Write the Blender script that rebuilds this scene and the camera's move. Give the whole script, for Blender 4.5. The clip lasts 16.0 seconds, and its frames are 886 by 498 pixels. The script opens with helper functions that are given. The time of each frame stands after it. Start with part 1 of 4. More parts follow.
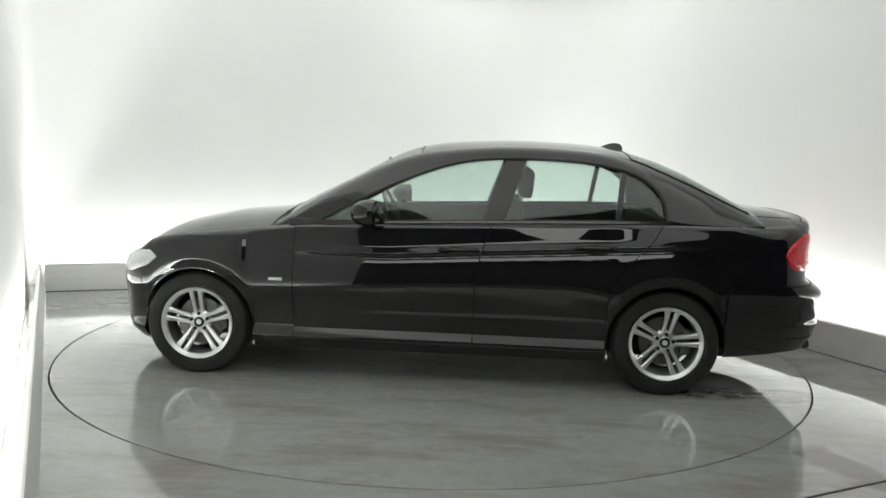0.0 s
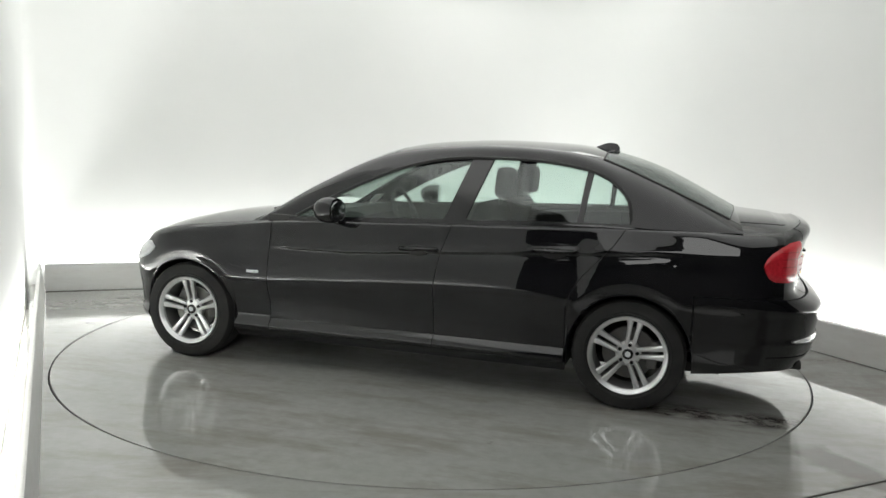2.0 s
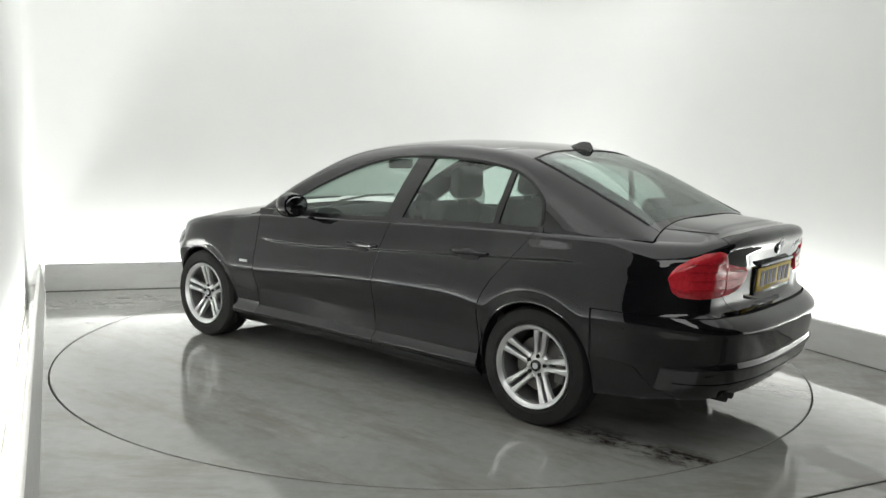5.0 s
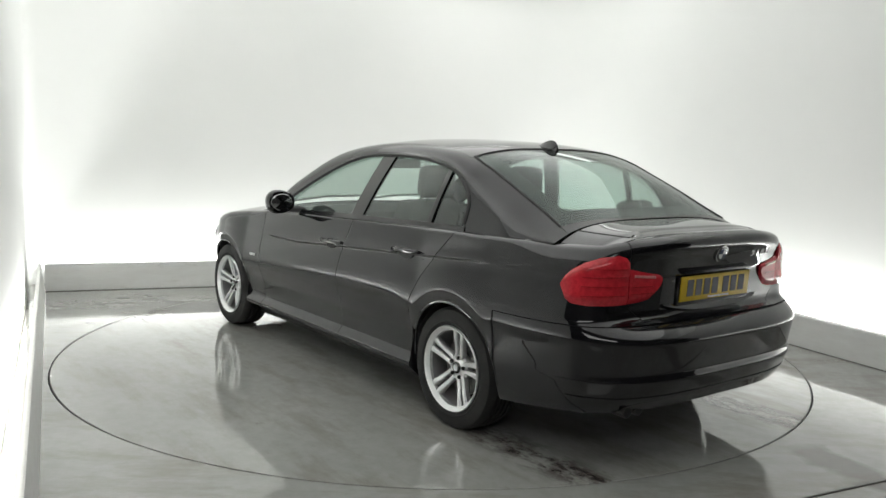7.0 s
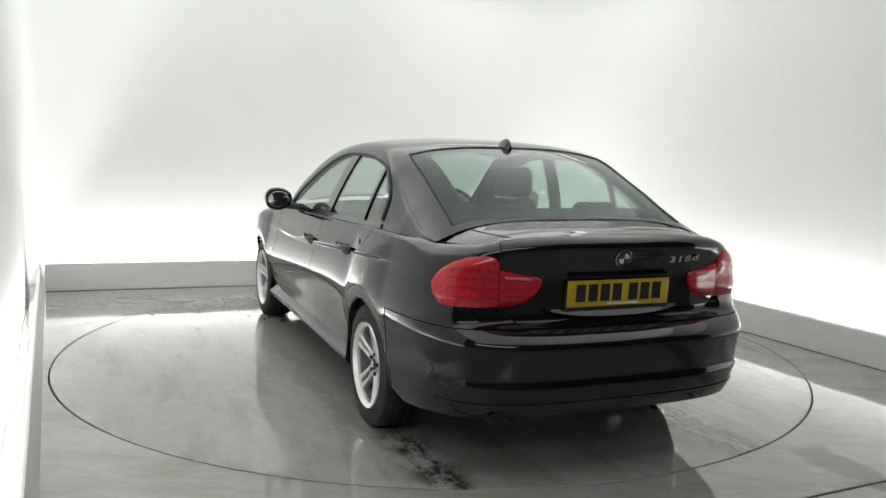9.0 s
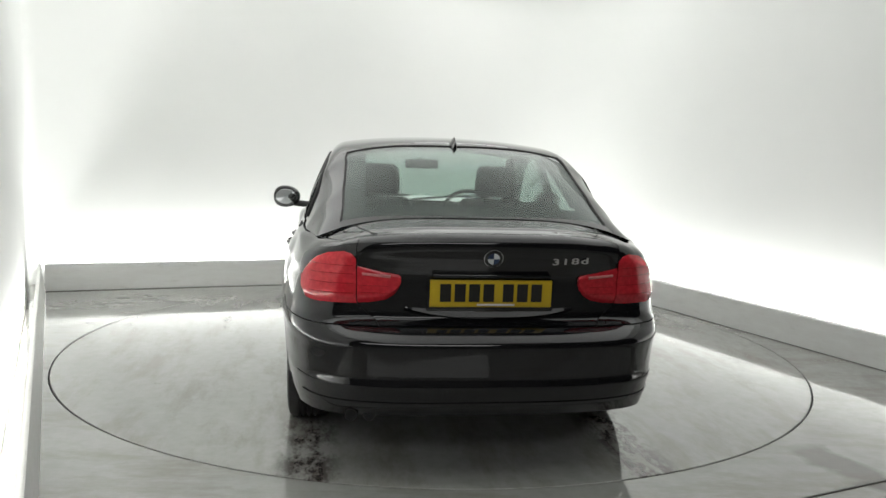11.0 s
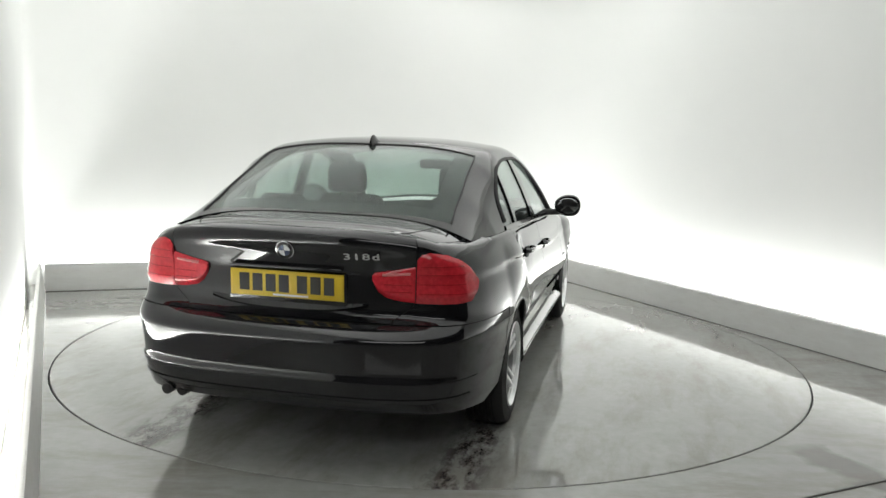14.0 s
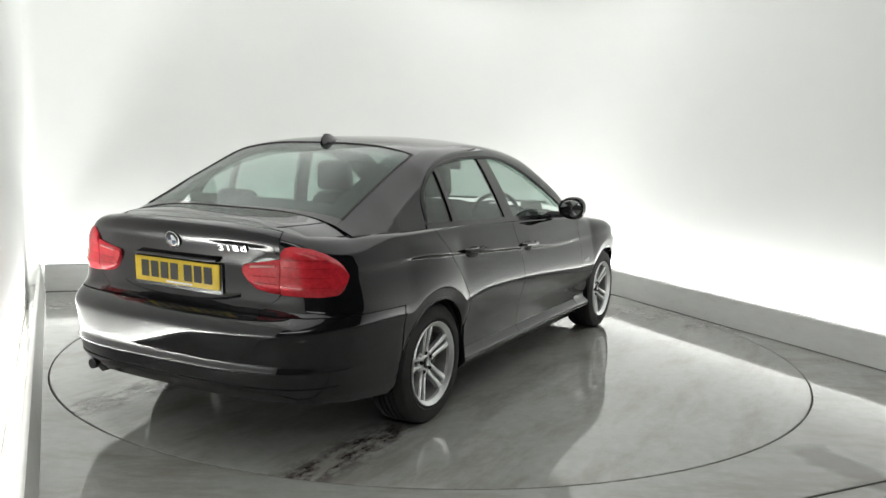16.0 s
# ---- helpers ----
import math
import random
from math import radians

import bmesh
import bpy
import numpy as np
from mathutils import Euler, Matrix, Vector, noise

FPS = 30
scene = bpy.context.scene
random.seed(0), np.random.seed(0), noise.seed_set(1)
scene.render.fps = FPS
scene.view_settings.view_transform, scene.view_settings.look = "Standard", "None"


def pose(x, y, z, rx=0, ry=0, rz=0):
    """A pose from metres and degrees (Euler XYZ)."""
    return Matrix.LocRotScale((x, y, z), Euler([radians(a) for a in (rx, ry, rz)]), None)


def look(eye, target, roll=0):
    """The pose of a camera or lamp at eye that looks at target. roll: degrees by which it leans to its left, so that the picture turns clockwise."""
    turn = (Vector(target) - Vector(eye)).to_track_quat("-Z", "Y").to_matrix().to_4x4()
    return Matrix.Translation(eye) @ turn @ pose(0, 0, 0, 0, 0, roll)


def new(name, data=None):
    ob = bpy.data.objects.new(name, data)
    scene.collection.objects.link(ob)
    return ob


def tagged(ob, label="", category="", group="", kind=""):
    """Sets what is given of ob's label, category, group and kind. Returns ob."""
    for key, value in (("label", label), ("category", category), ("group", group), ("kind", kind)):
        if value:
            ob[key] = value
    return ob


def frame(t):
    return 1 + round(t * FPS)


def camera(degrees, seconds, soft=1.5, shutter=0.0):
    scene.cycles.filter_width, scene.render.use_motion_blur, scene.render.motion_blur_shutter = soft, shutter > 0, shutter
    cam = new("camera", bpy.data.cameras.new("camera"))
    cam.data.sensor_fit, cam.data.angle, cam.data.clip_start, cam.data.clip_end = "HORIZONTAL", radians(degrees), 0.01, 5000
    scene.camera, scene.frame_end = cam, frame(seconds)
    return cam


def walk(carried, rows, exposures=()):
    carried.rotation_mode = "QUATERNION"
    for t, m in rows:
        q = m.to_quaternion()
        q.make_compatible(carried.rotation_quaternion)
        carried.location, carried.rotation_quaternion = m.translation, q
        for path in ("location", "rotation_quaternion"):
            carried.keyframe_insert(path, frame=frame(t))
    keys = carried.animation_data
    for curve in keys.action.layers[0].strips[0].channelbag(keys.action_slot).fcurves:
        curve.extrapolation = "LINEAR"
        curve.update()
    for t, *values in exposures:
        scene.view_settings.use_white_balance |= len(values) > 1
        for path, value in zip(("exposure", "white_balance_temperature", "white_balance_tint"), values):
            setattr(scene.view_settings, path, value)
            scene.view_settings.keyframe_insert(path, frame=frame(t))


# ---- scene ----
import itertools

# ---------------------------------------------------------------- camera
cam = camera(55.86, 16.0, soft=1.5)
EYE = (0.0, -5.738, 1.420)
AIM = (0.0409, -0.7787, 0.7860)
VIEW = look(EYE, AIM, 1.787)
walk(cam, [(0, VIEW), (16, VIEW)])

# the turntable: heading of the car in degrees at t seconds, and its place on the disc
TABLE_R = 2.446
CAR_X, CAR_Y = -0.030, 0.085


def heading(t):
    return 176.82 - 7.154 * t - 0.01438 * (t - 8) ** 2


# plan of the bay: inner faces of the upstands
LEFT_BACK = Vector((-3.44, 1.55))
RIGHT_BACK = Vector((1.25, 3.25))
LEFT_DIR = Vector((0.418, -0.908))
RIGHT_DIR = Vector((0.4395, -0.898))
LEFT_FRONT = LEFT_BACK + LEFT_DIR * 5.8
RIGHT_FRONT = RIGHT_BACK + RIGHT_DIR * 6.6
LEFT_WALL_END = LEFT_BACK + LEFT_DIR * 5.8
KERB_H = 0.245
CEIL = 3.07

# ---------------------------------------------------------------- world, light
world = bpy.data.worlds.new("world")
scene.world = world
world.use_nodes = True
world.node_tree.nodes["Background"].inputs[0].default_value = (0.8, 0.85, 0.9, 1)
world.node_tree.nodes["Background"].inputs[1].default_value = 0.02
scene.view_settings.exposure = 0.0


def area_lamp(name, a, b, z, width, watts, aim, color=(0.985, 0.995, 0.97)):
    """A long lamp from plan point a to b at height z that shines along aim."""
    data = bpy.data.lights.new(name, "AREA")
    data.shape, data.size, data.size_y = "RECTANGLE", (b - a).length, width
    data.energy, data.color = watts, color
    ob = new(name, data)
    mid = (a + b) / 2
    d = Vector(aim).normalized()
    along = Vector((b.x - a.x, b.y - a.y, 0)).normalized()
    zax = -d
    yax = zax.cross(along).normalized()
    m = Matrix((along, yax, zax)).transposed().to_4x4()
    ob.matrix_world = Matrix.Translation((mid.x, mid.y, z)) @ m
    return ob


BACK_DIR = (RIGHT_BACK - LEFT_BACK).normalized()
OUT_BACK = Vector((-BACK_DIR.y, BACK_DIR.x))
OUT_RIGHT = Vector((-RIGHT_DIR.y, RIGHT_DIR.x))
OUT_LEFT = Vector((LEFT_DIR.y, -LEFT_DIR.x))
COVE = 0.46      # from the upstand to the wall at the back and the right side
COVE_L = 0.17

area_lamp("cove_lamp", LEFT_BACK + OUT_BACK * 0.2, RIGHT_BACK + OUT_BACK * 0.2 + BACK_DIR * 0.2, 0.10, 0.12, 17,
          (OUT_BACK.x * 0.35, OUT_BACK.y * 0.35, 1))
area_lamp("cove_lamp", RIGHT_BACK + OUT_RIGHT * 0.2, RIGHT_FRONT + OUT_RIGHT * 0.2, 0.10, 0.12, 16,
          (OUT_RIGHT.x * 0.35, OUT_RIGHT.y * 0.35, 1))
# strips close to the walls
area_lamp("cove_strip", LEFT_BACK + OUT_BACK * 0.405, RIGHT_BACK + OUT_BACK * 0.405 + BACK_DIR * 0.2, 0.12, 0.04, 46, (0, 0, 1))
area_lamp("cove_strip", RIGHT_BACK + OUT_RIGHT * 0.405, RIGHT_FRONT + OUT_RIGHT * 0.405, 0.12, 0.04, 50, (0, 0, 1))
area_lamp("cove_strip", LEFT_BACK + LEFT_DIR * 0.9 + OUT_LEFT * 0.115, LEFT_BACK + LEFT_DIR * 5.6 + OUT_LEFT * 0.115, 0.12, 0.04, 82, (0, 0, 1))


# wall washers along the top of the walls
area_lamp("wall_washer", LEFT_BACK + OUT_BACK * 0.05, RIGHT_BACK + OUT_BACK * 0.05, CEIL - 0.05, 0.14, 4, (OUT_BACK.x * 0.75, OUT_BACK.y * 0.75, -1))
area_lamp("wall_washer", RIGHT_BACK + OUT_RIGHT * 0.05, RIGHT_FRONT + OUT_RIGHT * 0.05, CEIL - 0.05, 0.14, 4, (OUT_RIGHT.x * 0.75, OUT_RIGHT.y * 0.75, -1))
area_lamp("wall_washer", LEFT_BACK + LEFT_DIR * 0.6 - OUT_LEFT * 0.2, LEFT_BACK + LEFT_DIR * 2.6 - OUT_LEFT * 0.2, CEIL - 0.05, 0.14, 3, (OUT_LEFT.x * 0.75, OUT_LEFT.y * 0.75, -1))


# lamp in the hall in front of the bay
area_lamp("hall_lamp", Vector((-2.4, -7.2)), Vector((2.4, -7.2)), 4.1, 2.6, 98, (0, 0.35, -1))


# ---------------------------------------------------------------- materials
def material(name, base=(0.8, 0.8, 0.8), rough=0.5, metal=0.0, coat=0.0, coat_rough=0.03, spec=0.5, emit=None, strength=0.0):
    m = bpy.data.materials.new(name)
    m.use_nodes = True
    b = m.node_tree.nodes["Principled BSDF"]
    b.inputs["Base Color"].default_value = (*base, 1)
    b.inputs["Roughness"].default_value = rough
    b.inputs["Metallic"].default_value = metal
    b.inputs["Coat Weight"].default_value = coat
    b.inputs["Coat Roughness"].default_value = coat_rough
    b.inputs["Specular IOR Level"].default_value = spec
    if emit:
        b.inputs["Emission Color"].default_value = (*emit, 1)
        b.inputs["Emission Strength"].default_value = strength
    return m


def nodes_of(m):
    t = m.node_tree
    return t, t.nodes["Principled BSDF"], lambda kind: t.nodes.new(kind)


def noise_tex(t, coords, scale, detail=6.0, rough=0.55, stretch=None):
    n = t.nodes.new("ShaderNodeTexNoise")
    n.inputs["Scale"].default_value, n.inputs["Detail"].default_value, n.inputs["Roughness"].default_value = scale, detail, rough
    if stretch:
        mp = t.nodes.new("ShaderNodeMapping")
        mp.inputs["Scale"].default_value = stretch
        t.links.new(coords, mp.inputs[0])
        coords = mp.outputs[0]
    t.links.new(coords, n.inputs["Vector"])
    return n.outputs["Fac"]


def ramp(t, fac, stops):
    r = t.nodes.new("ShaderNodeValToRGB")
    while len(r.color_ramp.elements) < len(stops):
        r.color_ramp.elements.new(0.5)
    for e, (p, c) in zip(r.color_ramp.elements, stops):
        e.position = p
        e.color = (*c, 1) if isinstance(c, tuple) else (c, c, c, 1)
    t.links.new(fac, r.inputs[0])
    return r.outputs[0]


def mixed(t, fac, a, b, kind="MIX"):
    n = t.nodes.new("ShaderNodeMix")
    n.data_type, n.blend_type = "RGBA", kind
    for value, at in ((fac, 0), (a, 6), (b, 7)):
        sock = n.inputs[at]
        if isinstance(value, (int, float)):
            sock.default_value = value if at == 0 else (value, value, value, 1)
        elif isinstance(value, tuple):
            sock.default_value = (*value, 1)
        else:
            t.links.new(value, sock)
    return n.outputs[2]


def maths(t, op, a, b=0.0, c=0.0):
    n = t.nodes.new("ShaderNodeMath")
    n.operation = op
    for value, sock in zip((a, b, c), n.inputs):
        if isinstance(value, (int, float)):
            sock.default_value = value
        else:
            t.links.new(value, sock)
    return n.outputs[0]


def bump(t, bsdf, height, strength, distance=0.002):
    n = t.nodes.new("ShaderNodeBump")
    n.inputs["Strength"].default_value, n.inputs["Distance"].default_value = strength, distance
    t.links.new(height, n.inputs["Height"])
    t.links.new(n.outputs[0], bsdf.inputs["Normal"])


def between(t, value, lo, hi, soft):
    """1 where lo < value < hi, with soft edges."""
    a = t.nodes.new("ShaderNodeMapRange")
    a.inputs[1].default_value, a.inputs[2].default_value = lo - soft, lo + soft
    b = t.nodes.new("ShaderNodeMapRange")
    b.inputs[1].default_value, b.inputs[2].default_value = hi + soft, hi - soft
    t.links.new(value, a.inputs[0])
    t.links.new(value, b.inputs[0])
    return maths(t, "MULTIPLY", a.outputs[0], b.outputs[0])


def painted_wall():
    m = material("white_wall_paint", (0.8, 0.8, 0.79), 0.75)
    t, b, n = nodes_of(m)
    co = n("ShaderNodeTexCoord").outputs["Object"]
    col = ramp(t, noise_tex(t, co, 0.7, 4), [(0.3, (0.765, 0.775, 0.76)), (0.7, (0.80, 0.805, 0.79))])
    t.links.new(col, b.inputs["Base Color"])
    bump(t, b, noise_tex(t, co, 160, 3), 0.08)
    return m


def kerb_paint():
    m = material("upstand_paint", (0.74, 0.74, 0.72), 0.45)
    t, b, n = nodes_of(m)
    co = n("ShaderNodeTexCoord").outputs["Object"]
    scuff = noise_tex(t, co, 5.0, 8, 0.7, (1, 1, 4))
    col = ramp(t, scuff, [(0.28, (0.60, 0.59, 0.56)), (0.40, (0.70, 0.70, 0.68)), (0.7, (0.755, 0.76, 0.745))])
    t.links.new(col, b.inputs["Base Color"])
    bump(t, b, noise_tex(t, co, 60, 4), 0.06)
    return m


def floor_paint(on_table):
    """Glossy grey floor paint with worn, damp and dirty areas; the disc also carries wet tyre tracks."""
    m = material("grey_floor_paint", (0.3, 0.3, 0.29), 0.2, coat=0.5, coat_rough=0.05)
    t, b, n = nodes_of(m)
    co = n("ShaderNodeTexCoord").outputs["Object"]
    sep = n("ShaderNodeSeparateXYZ")
    t.links.new(co, sep.inputs[0])
    x, y = sep.outputs[0], sep.outputs[1]
    big = noise_tex(t, co, 0.8, 5)
    fine = noise_tex(t, co, 14.0, 8, 0.65)
    cloud = noise_tex(t, co, 2.6, 8, 0.62, (1.0, 1.6, 1.0))
    col = ramp(t, big, [(0.3, (0.262, 0.269, 0.254)), (0.7, (0.345, 0.345, 0.324))])
    col = mixed(t, 0.45, col, ramp(t, fine, [(0.35, (0.305, 0.307, 0.292)), (0.65, (0.385, 0.39, 0.374))]))
    col = mixed(t, ramp(t, cloud, [(0.54, 0.0), (0.80, 0.4)]), col, (0.20, 0.192, 0.174))
    smear = noise_tex(t, co, 1.7, 9, 0.7, (0.7, 2.2, 1.0))
    col = mixed(t, ramp(t, smear, [(0.48, 0.0), (0.64, 0.62)]), col, (0.205, 0.186, 0.158))
    spots = ramp(t, noise_tex(t, co, 5.0, 9, 0.68), [(0.66, 0.0), (0.73, 1.0)])
    col = mixed(t, maths(t, "MULTIPLY", spots, 0.3), col, (0.17, 0.16, 0.145))
    rough = ramp(t, noise_tex(t, co, 1.5, 9, 0.68), [(0.34, 0.03), (0.52, 0.07), (0.70, 0.17)])
    if on_table:
        off = maths(t, "ABSOLUTE", maths(t, "ADD", y, -CAR_Y))
        lane = maths(t, "MULTIPLY", between(t, off, 0.64, 0.86, 0.06), between(t, x, -2.6, -1.50, 0.12))
        wet = ramp(t, noise_tex(t, co, 9.0, 10, 0.72, (0.6, 1.2, 1)), [(0.44, 0.0), (0.56, 1.0)])
        lane = maths(t, "MULTIPLY", lane, wet)
        col = mixed(t, maths(t, "MULTIPLY", lane, 0.9), col, (0.045, 0.031, 0.027))
        # a fainter old track further round and oily drips
        old = maths(t, "MULTIPLY", between(t, maths(t, "ADD", maths(t, "MULTIPLY", x, 0.5), maths(t, "MULTIPLY", y, 0.86)), 0.95, 1.25, 0.12), spots)
        col = mixed(t, maths(t, "MULTIPLY", old, 0.5), col, (0.10, 0.09, 0.08))
    else:
        # an old damp track that runs off beside the disc, and patches of standing wet
        across = maths(t, "ADD", maths(t, "MULTIPLY", x, 0.90), maths(t, "MULTIPLY", y, 0.43))
        along = maths(t, "ADD", maths(t, "MULTIPLY", x, -0.43), maths(t, "MULTIPLY", y, 0.90))
        ragged = maths(t, "MULTIPLY_ADD", noise_tex(t, co, 6.0, 6), 0.24, -0.12)
        strip = maths(t, "MULTIPLY", between(t, maths(t, "ADD", across, ragged), 0.72, 0.92, 0.03), between(t, along, -5.0, -2.42, 0.05))
        col = mixed(t, maths(t, "MULTIPLY", strip, 0.62), col, (0.085, 0.078, 0.068))
        pool = maths(t, "MULTIPLY", between(t, across, 1.2, 2.5, 0.3), ramp(t, noise_tex(t, co, 3.2, 8, 0.65, (1.6, 0.8, 1)), [(0.44, 0.0), (0.56, 1.0)]))
        rough = mixed(t, pool, rough, (0.03, 0.03, 0.03))
        film = ramp(t, noise_tex(t, co, 3.2, 8, 0.65, (1.6, 0.8, 1)), [(0.40, 1.0), (0.52, 0.0)])
        col = mixed(t, maths(t, "MULTIPLY", maths(t, "MULTIPLY", film, between(t, across, 1.2, 2.5, 0.3)), 0.35), col, (0.19, 0.185, 0.17))
    t.links.new(col, b.inputs["Base Color"])
    t.links.new(rough, b.inputs["Roughness"])
    bump(t, b, cloud, 0.05, 0.003)
    return m


def car_paint():
    m = material("black_car_paint", (0.004, 0.004, 0.005), 0.45, 0.0, coat=1.0, coat_rough=0.02, spec=0.0)
    t, b, n = nodes_of(m)
    co = n("ShaderNodeTexCoord").outputs["Object"]
    b.inputs["Coat IOR"].default_value = 1.62
    flake = ramp(t, noise_tex(t, co, 900, 2), [(0.4, (0.006, 0.006, 0.0072)), (0.75, (0.011, 0.011, 0.013))])
    t.links.new(flake, b.inputs["Base Color"])
    dust = ramp(t, noise_tex(t, co, 3.0, 7, 0.6), [(0.35, 0.008), (0.75, 0.035)])
    t.links.new(dust, b.inputs["Coat Roughness"])
    return m


def glass(name, tint, veil=0.03):
    m = bpy.data.materials.new(name)
    m.use_nodes = True
    t = m.node_tree
    t.nodes.clear()
    out, mix = t.nodes.new("ShaderNodeOutputMaterial"), t.nodes.new("ShaderNodeMixShader")
    clear, gloss, edge = t.nodes.new("ShaderNodeBsdfTransparent"), t.nodes.new("ShaderNodeBsdfGlossy"), t.nodes.new("ShaderNodeLayerWeight")
    clear.inputs[0].default_value = (*tint, 1)
    gloss.inputs["Roughness"].default_value = 0.02
    edge.inputs[0].default_value = 0.5
    t.links.new(maths(t, "MULTIPLY_ADD", maths(t, "POWER", edge.outputs["Facing"], 4.0), 0.75, veil), mix.inputs[0])
    t.links.new(clear.outputs[0], mix.inputs[1])
    t.links.new(gloss.outputs[0], mix.inputs[2])
    t.links.new(mix.outputs[0], out.inputs[0])
    return m


def rubber():
    m = material("tyre_rubber", (0.018, 0.018, 0.018), 0.75)
    t, b, n = nodes_of(m)
    co = n("ShaderNodeTexCoord").outputs["Object"]
    col = ramp(t, noise_tex(t, co, 9, 6), [(0.35, (0.009, 0.009, 0.009)), (0.7, (0.019, 0.0185, 0.018))])
    t.links.new(col, b.inputs["Base Color"])
    return m


def alloy():
    m = material("silver_alloy", (0.7, 0.7, 0.7), 0.30, 0.75, coat=0.4, coat_rough=0.1)
    t, b, n = nodes_of(m)
    co = n("ShaderNodeTexCoord").outputs["Object"]
    col = ramp(t, noise_tex(t, co, 12, 6), [(0.35, (0.72, 0.725, 0.73)), (0.7, (0.84, 0.845, 0.85))])
    t.links.new(col, b.inputs["Base Color"])
    return m


def cloth(name, lo, hi):
    m = material(name, lo, 0.85)
    t, b, n = nodes_of(m)
    co = n("ShaderNodeTexCoord").outputs["Object"]
    t.links.new(ramp(t, noise_tex(t, co, 40, 3), [(0.3, lo), (0.7, hi)]), b.inputs["Base Color"])
    return m


def lens(name, base, rough=0.12):
    m = material(name, base, rough, coat=0.25, coat_rough=0.06)
    t, b, n = nodes_of(m)
    co = n("ShaderNodeTexCoord").outputs["Object"]
    lo, hi = tuple(c * 0.90 for c in base), tuple(min(1.0, c * 1.10 + 0.004) for c in base)
    cells = noise_tex(t, co, 55.0, 2, 0.5)
    t.links.new(ramp(t, cells, [(0.36, lo), (0.66, hi)]), b.inputs["Base Color"])
    return m


WALL = painted_wall()
KERB = kerb_paint()
FLOOR = floor_paint(False)
TABLE = floor_paint(True)
DARK_GAP = material("dark_gap", (0.012, 0.012, 0.012), 0.9)
HALL = material("hall_grey", (0.13, 0.13, 0.128), 0.85)
JOINT = material("grey_sealant", (0.09, 0.088, 0.08), 0.7)
# darker than the rim's alloy: shade behind the spokes put into the colour
BARREL = material("shaded_rim_barrel", (0.34, 0.34, 0.34), 0.45, 0.6)
PAINT = car_paint()
GLASS = glass("green_tinted_glass", (0.84, 0.90, 0.875), 0.07)
GLASS_REAR = glass("rear_green_tinted_glass", (0.66, 0.74, 0.71))
RUBBER = rubber()
ALLOY = alloy()
TRIM = material("black_gloss_trim", (0.01, 0.01, 0.011), 0.18, coat=0.5)
PLASTIC = material("black_plastic", (0.02, 0.02, 0.02), 0.55)
PIPE = material("dark_steel", (0.04, 0.038, 0.036), 0.5, 0.6)
SEAL = material("black_rubber_seal", (0.014, 0.014, 0.014), 0.6)
CHROME = material("chrome", (0.75, 0.75, 0.76), 0.12, 1.0)
STEEL = material("brake_steel", (0.16, 0.155, 0.15), 0.45, 0.8)
RED = lens("red_lens", (0.56, 0.022, 0.035))
RED_DARK = lens("deep_red_lens", (0.40, 0.013, 0.021))
RED_PALE = lens("pale_red_lens", (0.60, 0.20, 0.20), 0.25)
CLEAR = lens("headlamp_lens", (0.55, 0.57, 0.58), 0.15)
PLATE = material("yellow_plate", (0.62, 0.43, 0.02), 0.4)
INK = material("plate_ink", (0.012, 0.011, 0.01), 0.5)
BADGE_WHITE = material("badge_white", (0.7, 0.72, 0.74), 0.3)
BADGE_BLUE = material("badge_blue", (0.015, 0.035, 0.09), 0.3)
SEAT = cloth("charcoal_seat_cloth", (0.03, 0.031, 0.03), (0.055, 0.056, 0.054))
CABIN = material("charcoal_cabin_plastic", (0.035, 0.035, 0.034), 0.7)
HEADLINER = material("grey_headliner", (0.30, 0.30, 0.28), 0.9)
MIRROR = material("mirror_silver", (0.34, 0.35, 0.355), 0.06, 1.0)
PAPER = material("white_paper", (0.8, 0.8, 0.78), 0.8)
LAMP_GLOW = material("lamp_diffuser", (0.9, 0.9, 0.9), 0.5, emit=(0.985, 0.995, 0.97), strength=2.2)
# glow of the unseen panel that is added as fill
FILL_GLOW = material("fill_diffuser", (0.9, 0.9, 0.9), 0.5, emit=(0.985, 0.995, 0.97), strength=0.64)


# ---------------------------------------------------------------- mesh helpers
def mesh_object(name, verts, faces, mat, smooth=False):
    me = bpy.data.meshes.new(name)
    me.from_pydata([tuple(v) for v in verts], [], faces)
    me.validate()
    me.update()
    me.materials.append(mat)
    if smooth:
        me.polygons.foreach_set("use_smooth", [True] * len(me.polygons))
    return new(name, me)


def under(ob, parent, label=""):
    ob.parent = parent
    return tagged(ob, label) if label else ob


def part(name, bm, mat, parent, label="", smooth=True, angle=35):
    """Link a bmesh as one mesh object under a thing or a part."""
    me = bpy.data.meshes.new(name)
    bmesh.ops.recalc_face_normals(bm, faces=bm.faces)
    bm.to_mesh(me)
    bm.free()
    me.materials.append(mat)
    if smooth:
        me.polygons.foreach_set("use_smooth", [True] * len(me.polygons))
        me.set_sharp_from_angle(angle=radians(angle))
    ob = new(name, me)
    ob.parent = parent
    return tagged(ob, label) if label else ob


def box_bm(cx, cy, cz, sx, sy, sz, bevel=0.0, seg=2, rot=None):
    bm = bmesh.new()
    bmesh.ops.create_cube(bm, size=1.0)
    bmesh.ops.scale(bm, vec=(sx, sy, sz), verts=bm.verts)
    if bevel:
        bmesh.ops.bevel(bm, geom=bm.edges[:], offset=bevel, segments=seg, profile=0.5, affect="EDGES")
    m = Matrix.Translation((cx, cy, cz)) @ (rot or Matrix.Identity(4))
    bmesh.ops.transform(bm, matrix=m, verts=bm.verts)
    return bm


